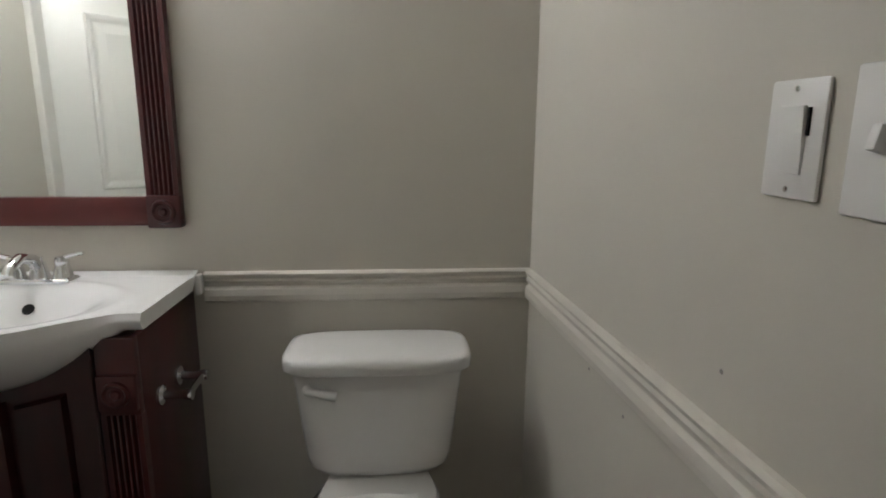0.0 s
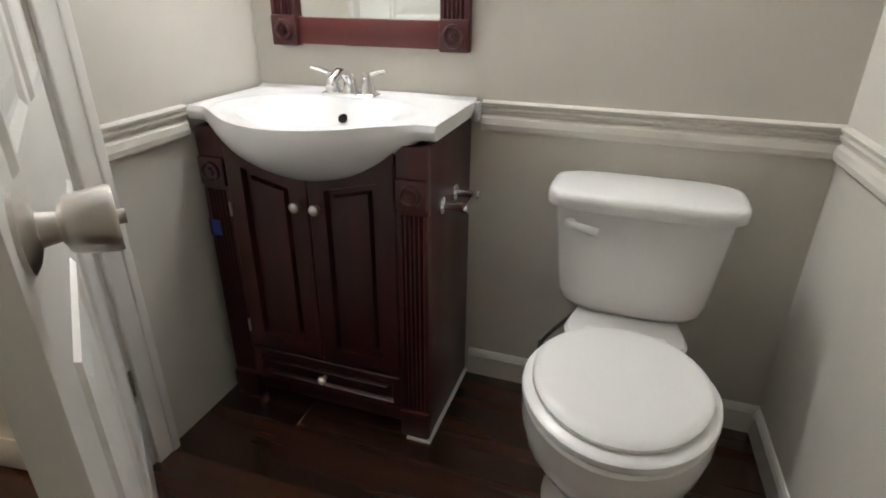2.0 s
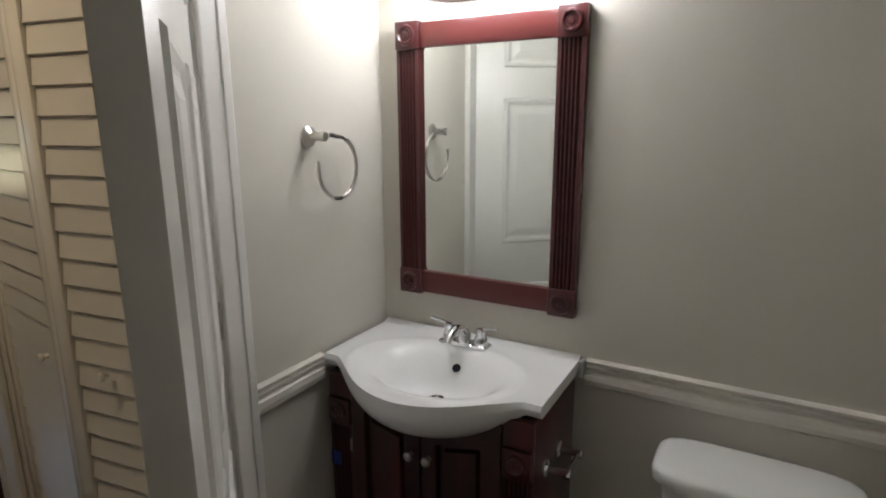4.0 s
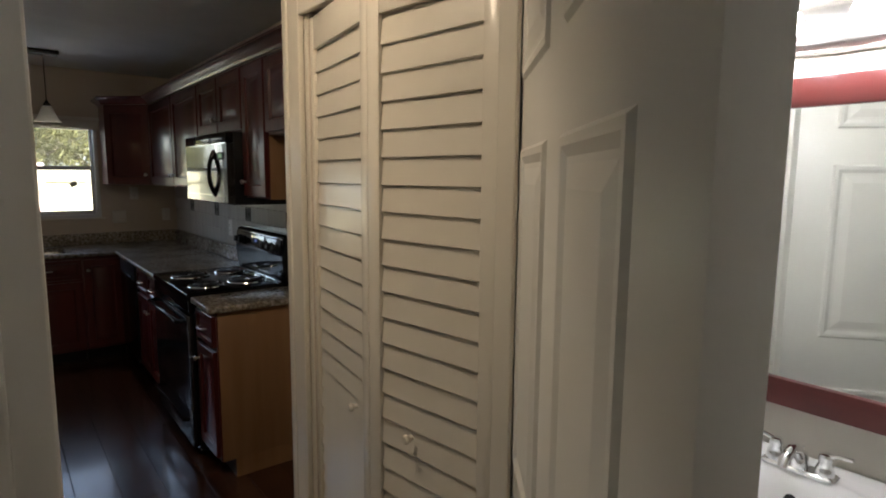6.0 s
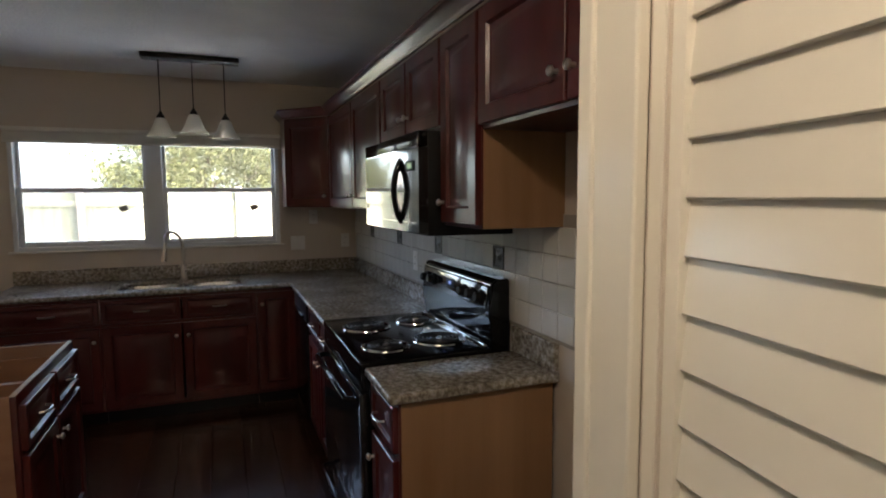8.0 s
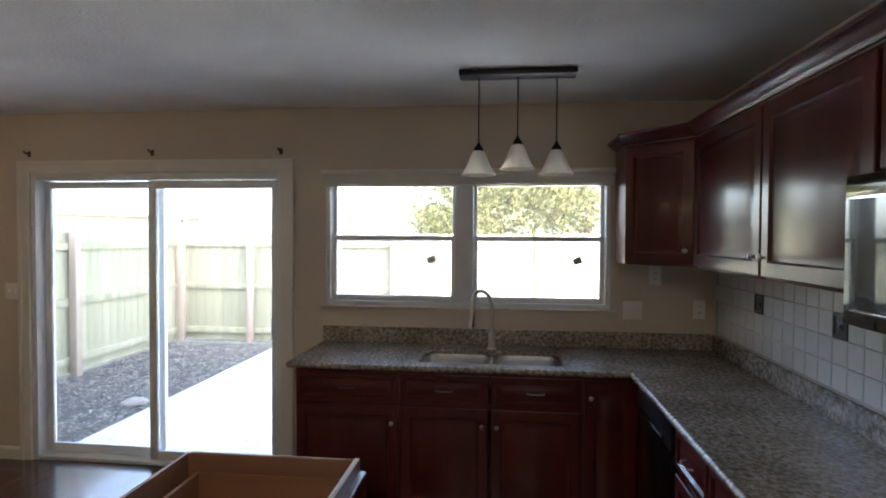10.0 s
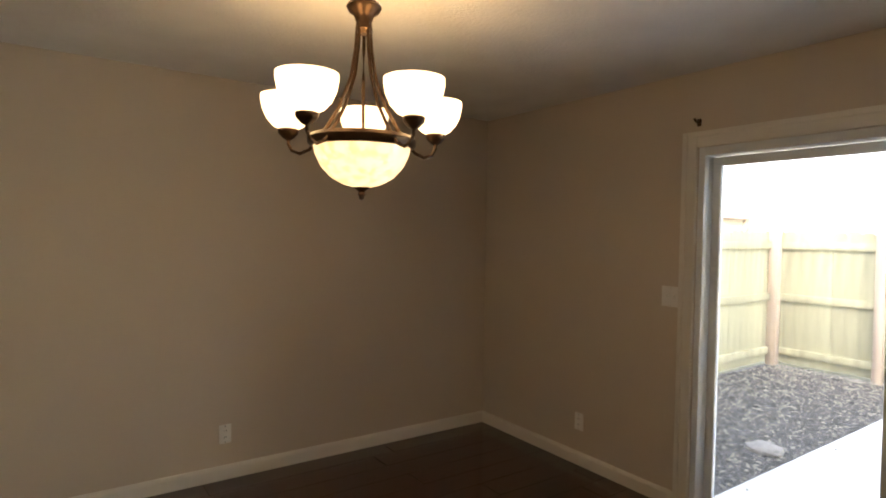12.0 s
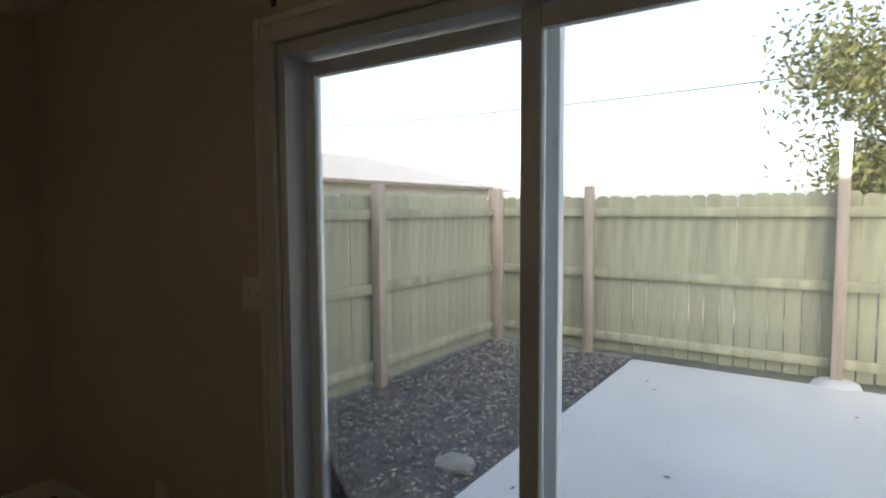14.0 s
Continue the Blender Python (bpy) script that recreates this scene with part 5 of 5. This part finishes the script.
# three-light pendant bar
pb = thing("pendant_light", (-5.366, 0.262, CZ), "dark metal three-light pendant bar with frosted bell shades, unlit", "pendant lamp")
part("canopy_bar", box(-0.055, 0.055, -0.292, 0.292, -0.032, -0.0005, 0.006), M_DARKMETAL, pb)
for yy, zb in ((-0.193, 1.912), (0.003, 1.942), (0.196, 1.913)):
    z = zb - CZ
    rod = part("stem", tube(bmesh.new(), [(0, yy, -0.03), (0, yy, z + 0.16)], 0.0035, 8), M_DARKMETAL, pb)
    part("socket_cap", lathe(bmesh.new(), [(0.006, 0.045), (0.012, 0.03), (0.022, 0.018), (0.027, 0.0), (0.0, 0.0)], (0, yy, z + 0.120), 18), M_DARKMETAL, rod)
    part("shade", lathe(bmesh.new(), [(0.026, 0.122), (0.034, 0.112), (0.045, 0.085), (0.056, 0.055), (0.072, 0.022), (0.090, 0.0), (0.087, 0.0), (0.069, 0.024), (0.052, 0.057), (0.042, 0.085), (0.030, 0.112), (0.022, 0.118)], (0, yy, z), 28), M_PEND, pb, "frosted cream glass bell shade")

# island cabinet with its top missing
IX0, IX1, IY0, IY1, IZ = -4.292, -3.50, -0.868, -0.262, 0.862
isl = thing("island_cabinet", (IX0, IY0, 0), "dark cherry base cabinet with no top, drawers open to view", "base cabinet")
IW, ID = IX1 - IX0, IY1 - IY0
bm = bmesh.new()
bx(bm, 0, 0.016, 0, ID - 0.02, 0.0, IZ, 0.001)
bx(bm, IW - 0.016, IW, 0, ID - 0.02, 0.0, IZ, 0.001)
bx(bm, 0.016, IW - 0.016, 0, 0.012, 0.08, IZ)
bx(bm, 0.016, IW - 0.016, 0.012, ID - 0.02, 0.10, 0.115)
part("carcass", bm, M_BOXWOOD, isl, "light brown cabinet carcass")
part("face_frame", box(0.0, IW, ID - 0.02, ID, 0.08, IZ + 0.002, 0.002), M_CHERRY, isl)
dwi = IW / 2
for i in (0, 1):
    x0 = i * dwi + 0.012
    fm = Matrix.Translation((x0 + dwi - 0.024, ID + 0.001, 0.67)) @ pose(0, 0, 0, 0, 0, 180)
    d = part("drawer_front", moved(raised_panel(bmesh.new(), dwi - 0.024, 0.16, 0.022, 0.03), fm), M_CHERRY_H, isl)
    part("pull", pull((x0 + dwi / 2 - 0.012, ID + 0.022, 0.75), pose(0, 0, 0, 0, 0, 180)), M_NICKEL, d, "nickel bar pull")
    fm = Matrix.Translation((x0 + dwi - 0.024, ID + 0.001, 0.11)) @ pose(0, 0, 0, 0, 0, 180)
    d2 = part("door", moved(raised_panel(bmesh.new(), dwi - 0.024, 0.54, 0.022, 0.055), fm), M_CHERRY, isl)
    part("knob", lathe(bmesh.new(), knob_profile(0.0135), (dwi + (-0.045 if i == 0 else 0.045), ID + 0.022, 0.58), 16, pose(0, 0, 0, -90)), M_NICKEL, d2, "nickel knob")
    bm = bmesh.new()
    a0, a1 = i * dwi + 0.045, (dwi + 0.043 if i == 0 else IW - 0.045)
    open_box(bm, a0, a1, 0.06, ID - 0.03, 0.69, 0.815, 0.014)
    part("drawer_box", bm, M_BOXWOOD, isl, "light brown wooden drawer box")

part("worn_edge", box(0.0, IW, ID - 0.019, ID - 0.002, IZ + 0.0025, IZ + 0.006, 0.001), M_CAULK, isl, "pale worn top edge")
part("worn_edge", box(0.001, 0.014, 0.02, ID - 0.022, IZ + 0.0005, IZ + 0.003, 0.001), M_RAWWOOD, isl)

# tiled backsplash: each tile a piece
splash = structure("backsplash", box(WX + 0.03, -1.855, KY - 0.006, KY - 0.0005, CT + 0.10, 1.46), M_GROUT, "cream ceramic tile backsplash with dark accent tiles")
TS = 0.100
tile_me = mesh_of(box(0.0015, TS - 0.0015, -0.013, -0.004, 0.0015, TS - 0.0015, 0.002, 1), "tile", M_TILE)
bm = box(0.0015, TS - 0.0015, -0.011, -0.004, 0.0015, TS - 0.0015)
rings = []
for inset, y in ((0.0015, -0.011), (0.003, -0.016), (0.012, -0.016), (0.016, -0.0112), (0.030, -0.0112), (0.046, -0.017)):
    c = [(inset, inset), (TS - inset, inset), (TS - inset, TS - inset), (inset, TS - inset)]
    rings.append([bm.verts.new((a, y, b)) for a, b in c])
for p, q in zip(rings, rings[1:]):
    for k in range(4):
        bm.faces.new([p[k], p[(k + 1) % 4], q[(k + 1) % 4], q[k]])
bm.faces.new(rings[-1])
acc_me = mesh_of(bm, "accent_tile", M_ACCENT, False)
z_acc = 1.268 - TS / 2
acc_x = [-5.472, -4.775, -4.075, -3.375, -2.675]
for r, zz in enumerate((z_acc - TS, z_acc, z_acc + TS, z_acc - 2 * TS + 0.001, z_acc + 2 * TS)):
    x = -2.025  # columns line up with the accent tiles
    spans = [] if r in (1, 4) else [(x + TS, 0.065)]
    if r == 1:
        cuts = sorted(acc_x)
        edges = [WX + 0.03] + [e for c in cuts for e in (c - TS / 2, c + TS / 2)] + [-1.86]
        for a, b in zip(edges[::2], edges[1::2]):
            n = max(1, round((b - a) / TS))
            for k in range(n):
                spans.append((a + k * (b - a) / n, (b - a) / n))
    else:
        while x > WX + 0.03:
            if r < 4 or x < -3.03:  # the top course stops with the wall cabinets
                spans.append((x, TS))
            x -= TS
    for a, w in spans:
        t = new("tile", tile_me)
        t.parent = splash
        t.location = (a, KY - 0.001, zz)
        t.scale = (w / TS, 1, 1)
    if r == 1:
        for c in acc_x:
            t = new("accent_tile", acc_me)
            t.parent = splash
            t.location = (c - TS / 2, KY - 0.001, zz)

# ---- dining: chandelier ----
ch = thing("chandelier", (-4.085, -3.115, 0), "bronze chandelier with five lit alabaster shades and a bowl", "chandelier")
part("canopy", lathe(bmesh.new(), [(0, CZ - 0.001), (0.066, CZ - 0.001), (0.066, CZ - 0.008), (0.055, CZ - 0.022), (0.03, CZ - 0.034), (0.012, CZ - 0.04), (0, CZ - 0.042)], seg=28), M_BRONZE, ch)
bm = bmesh.new()
for k in range(4):
    zc = CZ - 0.052 - k * 0.026
    a = k % 2 * math.pi / 2
    tube(bm, [(0.009 * math.cos(t) * math.cos(a), 0.009 * math.cos(t) * math.sin(a), zc + 0.017 * math.sin(t)) for t in [j * 2 * math.pi / 12 for j in range(12)]], 0.0022, 6, closed=True)
part("chain", bm, M_BRONZE, ch)
part("hub", lathe(bmesh.new(), [(0, 2.315), (0.03, 2.315), (0.055, 2.305), (0.060, 2.295), (0.052, 2.28), (0.035, 2.268), (0.026, 2.24), (0.030, 2.22), (0.020, 2.205), (0, 2.20)], seg=24), M_BRONZE, ch)
RIM = 1.834
for k in range(5):
    a = 2 * math.pi * k / 5 + 0.456
    c, s = math.cos(a), math.sin(a)
    bm = bmesh.new()
    tube(bm, [(r * c, r * s, z) for r, z in ((0.022, 2.26), (0.028, 2.16), (0.045, 2.06), (0.085, 1.96), (0.135, 1.885), (0.165, 1.852))], 0.006, 8)
    arm = part("arm", bm, M_BRONZE, ch)
    bm = bmesh.new()
    tube(bm, [(r * c, r * s, z) for r, z in ((0.165, 1.846), (0.195, 1.815), (0.230, 1.802), (0.260, 1.812), (0.273, 1.835), (0.274, 1.86))], 0.006, 8)
    part("scroll", bm, M_BRONZE, arm)
    part("cup", lathe(bmesh.new(), [(0.009, -0.022), (0.020, -0.015), (0.034, 0.0), (0.036, 0.014), (0.030, 0.018), (0, 0.018)], (0.274 * c, 0.274 * s, 1.872), 18), M_BRONZE, arm)
    glow_data = bpy.data.lights.new("chandelier_bulb", "POINT")
    glow_data.energy, glow_data.color, glow_data.shadow_soft_size = 0.044, (1.0, 0.64, 0.30), 0.03
    glow = new("chandelier_bulb", glow_data)
    glow.location = (-4.085 + 0.274 * c, -3.115 + 0.274 * s, 1.975)
    part("shade", lathe(bmesh.new(), [(0.030, 0.0), (0.052, 0.010), (0.074, 0.034), (0.089, 0.066), (0.095, 0.098), (0.095, 0.116), (0.091, 0.117), (0.089, 0.098), (0.083, 0.066), (0.068, 0.036), (0.046, 0.016), (0, 0.012)], (0.274 * c, 0.274 * s, 1.888), 26), M_SHADE, ch, "glowing alabaster glass shade")
part("rim", lathe(bmesh.new(), [(0.155, RIM - 0.010), (0.172, RIM - 0.018), (0.184, RIM - 0.006), (0.186, RIM + 0.010), (0.176, RIM + 0.022), (0.160, RIM + 0.022), (0.150, RIM + 0.008), (0.155, RIM - 0.010)], seg=40), M_BRONZE, ch)
part("bowl", lathe(bmesh.new(), [(0.166, RIM - 0.008), (0.160, RIM - 0.040), (0.140, RIM - 0.082), (0.108, RIM - 0.116), (0.066, RIM - 0.140), (0.03, RIM - 0.150), (0, RIM - 0.152), (0, RIM - 0.147), (0.064, RIM - 0.135), (0.105, RIM - 0.111), (0.136, RIM - 0.078), (0.155, RIM - 0.038), (0.160, RIM - 0.008)], seg=36), M_BOWL, ch, "glowing alabaster glass bowl")
part("finial", lathe(bmesh.new(), [(0.036, 1.696), (0.032, 1.685), (0.018, 1.676), (0.010, 1.668), (0.013, 1.660), (0.008, 1.650), (0.009, 1.645), (0, 1.640)], seg=16), M_BRONZE, ch)

# ---- outdoors ----
GZ = -0.10
FX, FYL = -11.05, -5.0
rnd = random.Random(11)


def picket_mesh(w, h, low=0.0):
    """A dog-eared board; low: how much narrower it has shrunk below the middle rail."""
    bm = bmesh.new()
    c, b = 0.03, w / 2 - low / 2
    pts = [(-b, 0), (b, 0), (b, 0.60), (w / 2, 1.0), (w / 2, h - c), (w / 2 - c, h), (-w / 2 + c, h), (-w / 2, h - c), (-w / 2, 1.0), (-b, 0.60)]
    lo = [bm.verts.new((x, 0, z)) for x, z in pts]
    hi = [bm.verts.new((x, 0.017, z)) for x, z in pts]
    bm.faces.new(lo)
    bm.faces.new(hi[::-1])
    for i in range(10):
        bm.faces.new([lo[i], hi[i], hi[(i + 1) % 10], lo[(i + 1) % 10]])
    return mesh_of(bm, "picket", M_FENCE, False)


PK = [picket_mesh(0.1385, 1.70 + d) for d in (0.0, 0.008, -0.008)]
PK_SHRUNK = [picket_mesh(0.1385, 1.70 + d, w) for d, w in ((0.0, 0.012), (0.008, 0.007), (-0.008, 0.018))]


def fence_run(name, m, length, posts, label, gaps=()):
    """A board fence from x = 0 along x, boards behind, rails and posts in front (-y)."""
    t = thing(name, m, label, "fence", "yard fence")
    n = int(length / 0.1405)
    for i in range(n):
        shrunk = any(a < i * 0.1405 < b for a, b in gaps)
        p = new("picket", rnd.choice(PK_SHRUNK if shrunk else PK))
        p.parent = t
        p.matrix_basis = pose(0.07 + i * 0.1405, 0.0, 0.02 + rnd.uniform(-0.006, 0.006), 0, rnd.uniform(-0.2, 0.2), 0)
    for z in (0.13, 0.83, 1.50):
        bm = bmesh.new()
        for a, b in zip(posts, posts[1:]):
            bx(bm, a, b - 0.004, -0.042, -0.001, z, z + 0.088 if z < 1.4 else z + 0.088, 0.004)
        part("rail", bm, M_FENCE, t)
    for k, x in enumerate(posts):
        if x == 3.46:
            continue
        top_z = 1.80 + rnd.uniform(-0.03, 0.05)
        part("post", box(x - 0.045, x + 0.045, -0.135, -0.043, -0.05, top_z, 0.005), M_POST, t, "pinkish cedar post")
    return t


back = fence_run("board_fence", pose(FX, -5.0, GZ, 0, 0, 90), 11.0, [0.05, 1.22, 3.46, 5.7, 7.9, 10.9], "pale green treated pine board fence, dog-eared boards", gaps=((1.5, 6.2),))
side = fence_run("board_fence", pose(FX + 0.0, FYL, GZ, 0, 0, 180) @ Matrix.Translation((-4.85, 0, 0)), 4.85, [0.1, 2.52, 4.75], "pale treated pine board fence along the side of the yard")
end = fence_run("board_fence", pose(FX, 6.0, GZ), 4.9, [0.1, 2.4, 4.8], "pale treated pine board fence at the far end of the yard")
# tall post with a pale cap
tp2 = thing("fence_post", (FX + 0.09, -1.487, GZ), "tall pinkish cedar post with a pale painted top", "post")
part("shaft", box(-0.045, 0.045, -0.045, 0.045, 0, 2.02, 0.005), M_POST, tp2)
part("cap", box(-0.047, 0.047, -0.047, 0.047, 2.02, 2.32, 0.005), M_TRIM, tp2, "white painted post top")
part("footing", moved(lathe(bmesh.new(), [(0.20, -0.02), (0.17, 0.02), (0.10, 0.045), (0.05, 0.05)], seg=14), Matrix()), M_SLAB, tp2, "rough concrete footing")

structure("mulch_bed", box(FX, WX - 0.16, FYL, -3.262, -0.3, GZ - 0.012), M_GRAVEL, "dark grey mulch and gravel bed")
bm = bmesh.new()
for i in range(2400):
    x, y = FX + 0.1 + (WX - 0.3 - FX) * rnd.random() ** 1.7, FYL + 0.08 + (1.64) * rnd.random()
    s = rnd.uniform(0.008, 0.028)
    r0 = rnd.uniform(0, 6.28)
    z = GZ - 0.012
    up = rnd.uniform(0.004, 0.022)
    q = [(math.cos(r0 + a) * s * (1 if k % 2 else 0.55), math.sin(r0 + a) * s * (1 if k % 2 else 0.55)) for k, a in enumerate((0, 1.6, 3.14, 4.7))]
    vs = [bm.verts.new((x + a, y + b, z + up * (0.5 + 0.5 * rnd.random()))) for a, b in q]
    tp_v = bm.verts.new((x, y, z + up * 1.4))
    for k in range(4):
        bm.faces.new([vs[k], vs[(k + 1) % 4], tp_v])
tagged(part("leaf_litter", bm, M_CHIP, None, "", False), "scattered dry leaves and wood chips on the mulch", "leaves", kind="stuff")
bm = bmesh.new()
for i in range(12000):
    x, y = rnd.uniform(FX + 0.1, WX - 0.2), FYL + 0.05 + 1.68 * rnd.random()
    s = rnd.uniform(0.004, 0.013)
    z = GZ - 0.012
    vs = [bm.verts.new((x + math.cos(a + i) * s, y + math.sin(a + i) * s * 0.8, z - 0.002)) for a in (0, 2.1, 4.2)]
    t3 = bm.verts.new((x, y, z + s * 0.75))
    for k in range(3):
        bm.faces.new([vs[k], vs[(k + 1) % 3], t3])
tagged(part("gravel", bm, M_GRAVEL, None, "", False), "dark gravel and mulch pieces", "gravel", kind="stuff")
bm = bmesh.new()
bmesh.ops.create_icosphere(bm, subdivisions=2, radius=0.11)
for v in bm.verts:
    v.co = Vector((v.co.x * 0.9, v.co.y * 1.3, v.co.z * 0.42)) * (1 + 0.35 * noise.noise(v.co * 9))
tagged(part("stone", moved(bm, Matrix.Translation((-7.73, -3.47, GZ + 0.015))), M_STONE, None, "", False), "flat grey broken stone lying beside the patio", "stone")


bm = bmesh.new()
for i in range(70):
    x, y = rnd.uniform(-10.7, -6.6), -3.2 + 5.5 * rnd.random() ** 1.4
    s, r0 = rnd.uniform(0.010, 0.030), rnd.uniform(0, 6.28)
    vs = [bm.verts.new((x + math.cos(r0 + a) * s * k, y + math.sin(r0 + a) * s * k, GZ + 0.002 + rnd.uniform(0, 0.010))) for a, k in ((0, 1), (1.6, 0.5), (3.14, 1), (4.7, 0.45))]
    bm.faces.new(vs)
tagged(part("fallen_leaves", bm, M_BARK, None, "", False), "few dry brown leaves blown over the patio", "leaves", kind="stuff")


def tree(name, at, height, crown_r, crown_z, seedv, label, leaves=15000):
    """A leaning trunk with forked limbs and a ragged crown of small leaves."""
    rn = random.Random(seedv)
    t = thing(name, at, label, "tree", "yard trees")
    bm = bmesh.new()
    pts = [(0.05 * math.sin(k * 1.3), 0.06 * math.sin(k * 0.9 + 1), height * 0.55 * k / 6) for k in range(7)]
    tube(bm, pts, 0.13, 10, 0.085)
    tips = []
    for k in range(9):
        a, z0 = rn.uniform(0, 6.28), height * rn.uniform(0.28, 0.55)
        l = crown_r * rn.uniform(0.6, 1.1)
        p0 = Vector((0, 0, z0))
        p1 = p0 + Vector((math.cos(a) * l * 0.5, math.sin(a) * l * 0.5, l * 0.45))
        p2 = p0 + Vector((math.cos(a) * l, math.sin(a) * l, l * rn.uniform(0.6, 1.0)))
        tube(bm, [p0, p1, p2], 0.06, 6, 0.018)
        tips += [p1, p2, (p1 + p2) / 2]
        for j in range(3):
            b = rn.uniform(0, 6.28)
            p3 = p2 + Vector((math.cos(b), math.sin(b), rn.uniform(-0.2, 0.6))) * crown_r * 0.4
            tube(bm, [p1.lerp(p2, rn.random()), p3], 0.014, 5, 0.004)
            tips.append(p3)
    part("trunk", bm, M_BARK, t, "grey-brown trunk and limbs")
    verts, faces = [], []
    for k in range(leaves):
        c = rn.choice(tips) + Vector((rn.gauss(0, 1), rn.gauss(0, 1), rn.gauss(0, 0.8))) * crown_r * 0.21
        s = rn.uniform(0.016, 0.040)
        u = Vector((rn.gauss(0, 1), rn.gauss(0, 1), rn.gauss(0, 1))).normalized()
        w = u.orthogonal().normalized()
        n = len(verts)
        verts += [c - u * s * 1.6, c + w * s * 0.7, c + u * s * 1.6, c - w * s * 0.7]
        faces.append((n, n + 1, n + 2, n + 3))
    me = bpy.data.meshes.new("crown")
    me.from_pydata(verts, [], faces)
    me.materials.append(M_LEAF)
    cr = new("crown", me)
    cr.parent = t
    cr["label"] = "sunlit olive-green leaves with gaps"
    return t


tree("tree", (-13.9, 0.1, -0.13), 4.0, 1.55, 3.0, 3, "leafy olive-green tree beyond the fence")
tree("tree", (-13.3, -0.95, -0.13), 2.8, 0.95, 2.0, 21, "low bushy olive-green tree behind the fence", 9000)
tree("tree", (-14.2, 1.9, -0.13), 4.4, 1.8, 3.0, 8, "leafy tree beyond the fence with several stems")

# neighbour beyond the side fence, and a wire
nb = thing("neighbour_house", (-19, -16, -0.13), "pale neighbouring house with a low hipped roof", "house")
part("wall", box(-5, 5, -4, 4, 0, 2.3), M_STUCCO, nb)
bm = bmesh.new()
e = [bm.verts.new(p) for p in ((-5.5, -4.5, 2.3), (5.5, -4.5, 2.3), (5.5, 4.5, 2.3), (-5.5, 4.5, 2.3), (-2, 0, 3.6), (2, 0, 3.6))]
for q in ((0, 1, 5, 4), (1, 2, 5), (2, 3, 4, 5), (3, 0, 4), (3, 2, 1, 0)):
    bm.faces.new([e[k] for k in q])
part("roof", bm, M_SHINGLE, nb, smooth=False)
wire = thing("utility_wire", (-16, -3.0, 3.46), "thin dark overhead utility wire", "cable")
part("cable", tube(bmesh.new(), [(0, -14 + 28 * k / 16, 0.02 * (k - 8) ** 2 * 0.35 + 0.02 * k) for k in range(17)], 0.012, 6), M_DARKMETAL, wire)

# low beam on a post in the next yard
beam = thing("pergola_beam", (-16.2, -8.0, -0.13), "thin dark timber beam on a post beyond the side fence", "beam")
part("post", box(-0.06, 0.06, -0.05, 0.05, 0, 2.12, 0.004), M_BARK, beam)
part("crossbeam", box(-0.12, 6.4, -0.035, 0.035, 2.06, 2.115, 0.004), M_BARK, beam)
part("post", box(6.2, 6.32, -0.05, 0.05, 0, 2.06, 0.004), M_BARK, beam)

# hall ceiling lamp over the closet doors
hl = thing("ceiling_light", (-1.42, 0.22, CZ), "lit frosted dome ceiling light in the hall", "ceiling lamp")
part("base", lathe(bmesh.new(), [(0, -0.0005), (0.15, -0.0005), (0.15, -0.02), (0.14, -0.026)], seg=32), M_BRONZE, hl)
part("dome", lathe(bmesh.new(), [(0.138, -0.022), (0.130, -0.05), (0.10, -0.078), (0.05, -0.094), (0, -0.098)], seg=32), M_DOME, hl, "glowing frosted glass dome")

# ---- floors and ground ----
floor = structure("floor", box(WX - 0.15, 2.19, DY - 0.11, BY + 0.09, -0.12, -0.004), M_JOINT, "dark brown wood-look vinyl plank floor")
PL, PW = 1.22, 0.18
near, far = [], []
row = 0
y = DY
rng = random.Random(4)
mesh_cache = {}
while y < BY:
    x = WX - rng.random() * PL
    while x < 0.56:
        x0, x1 = max(x, WX), min(x + PL, 0.56)
        y1 = min(y + PW, BY)
        if x1 - x0 > 0.03 and not (x0 > BX0 - 0.12 and y1 < -0.8):
            key = (round(x1 - x0, 2), round(y1 - y, 3))
            if key not in mesh_cache:
                mesh_cache[key] = mesh_of(box(0.0008, key[0] - 0.0008, 0.0008, key[1] - 0.0008, -0.008, 0, 0.0012, 1), "plank", M_FLOOR)
            p = new("plank", mesh_cache[key])
            p.parent = floor
            p.location = (x0, y, 0)
        x += PL
    y += PW
    row += 1
structure("ground", box(-80, 60, -60, 60, -0.6, -0.13), M_GROUND, "dry lawn reaching the horizon")
structure("patio", box(-10.85, WX - 0.16, -3.26, 6.0, -0.3, -0.10, 0.006), M_SLAB, "pale broom-finished concrete patio slab")
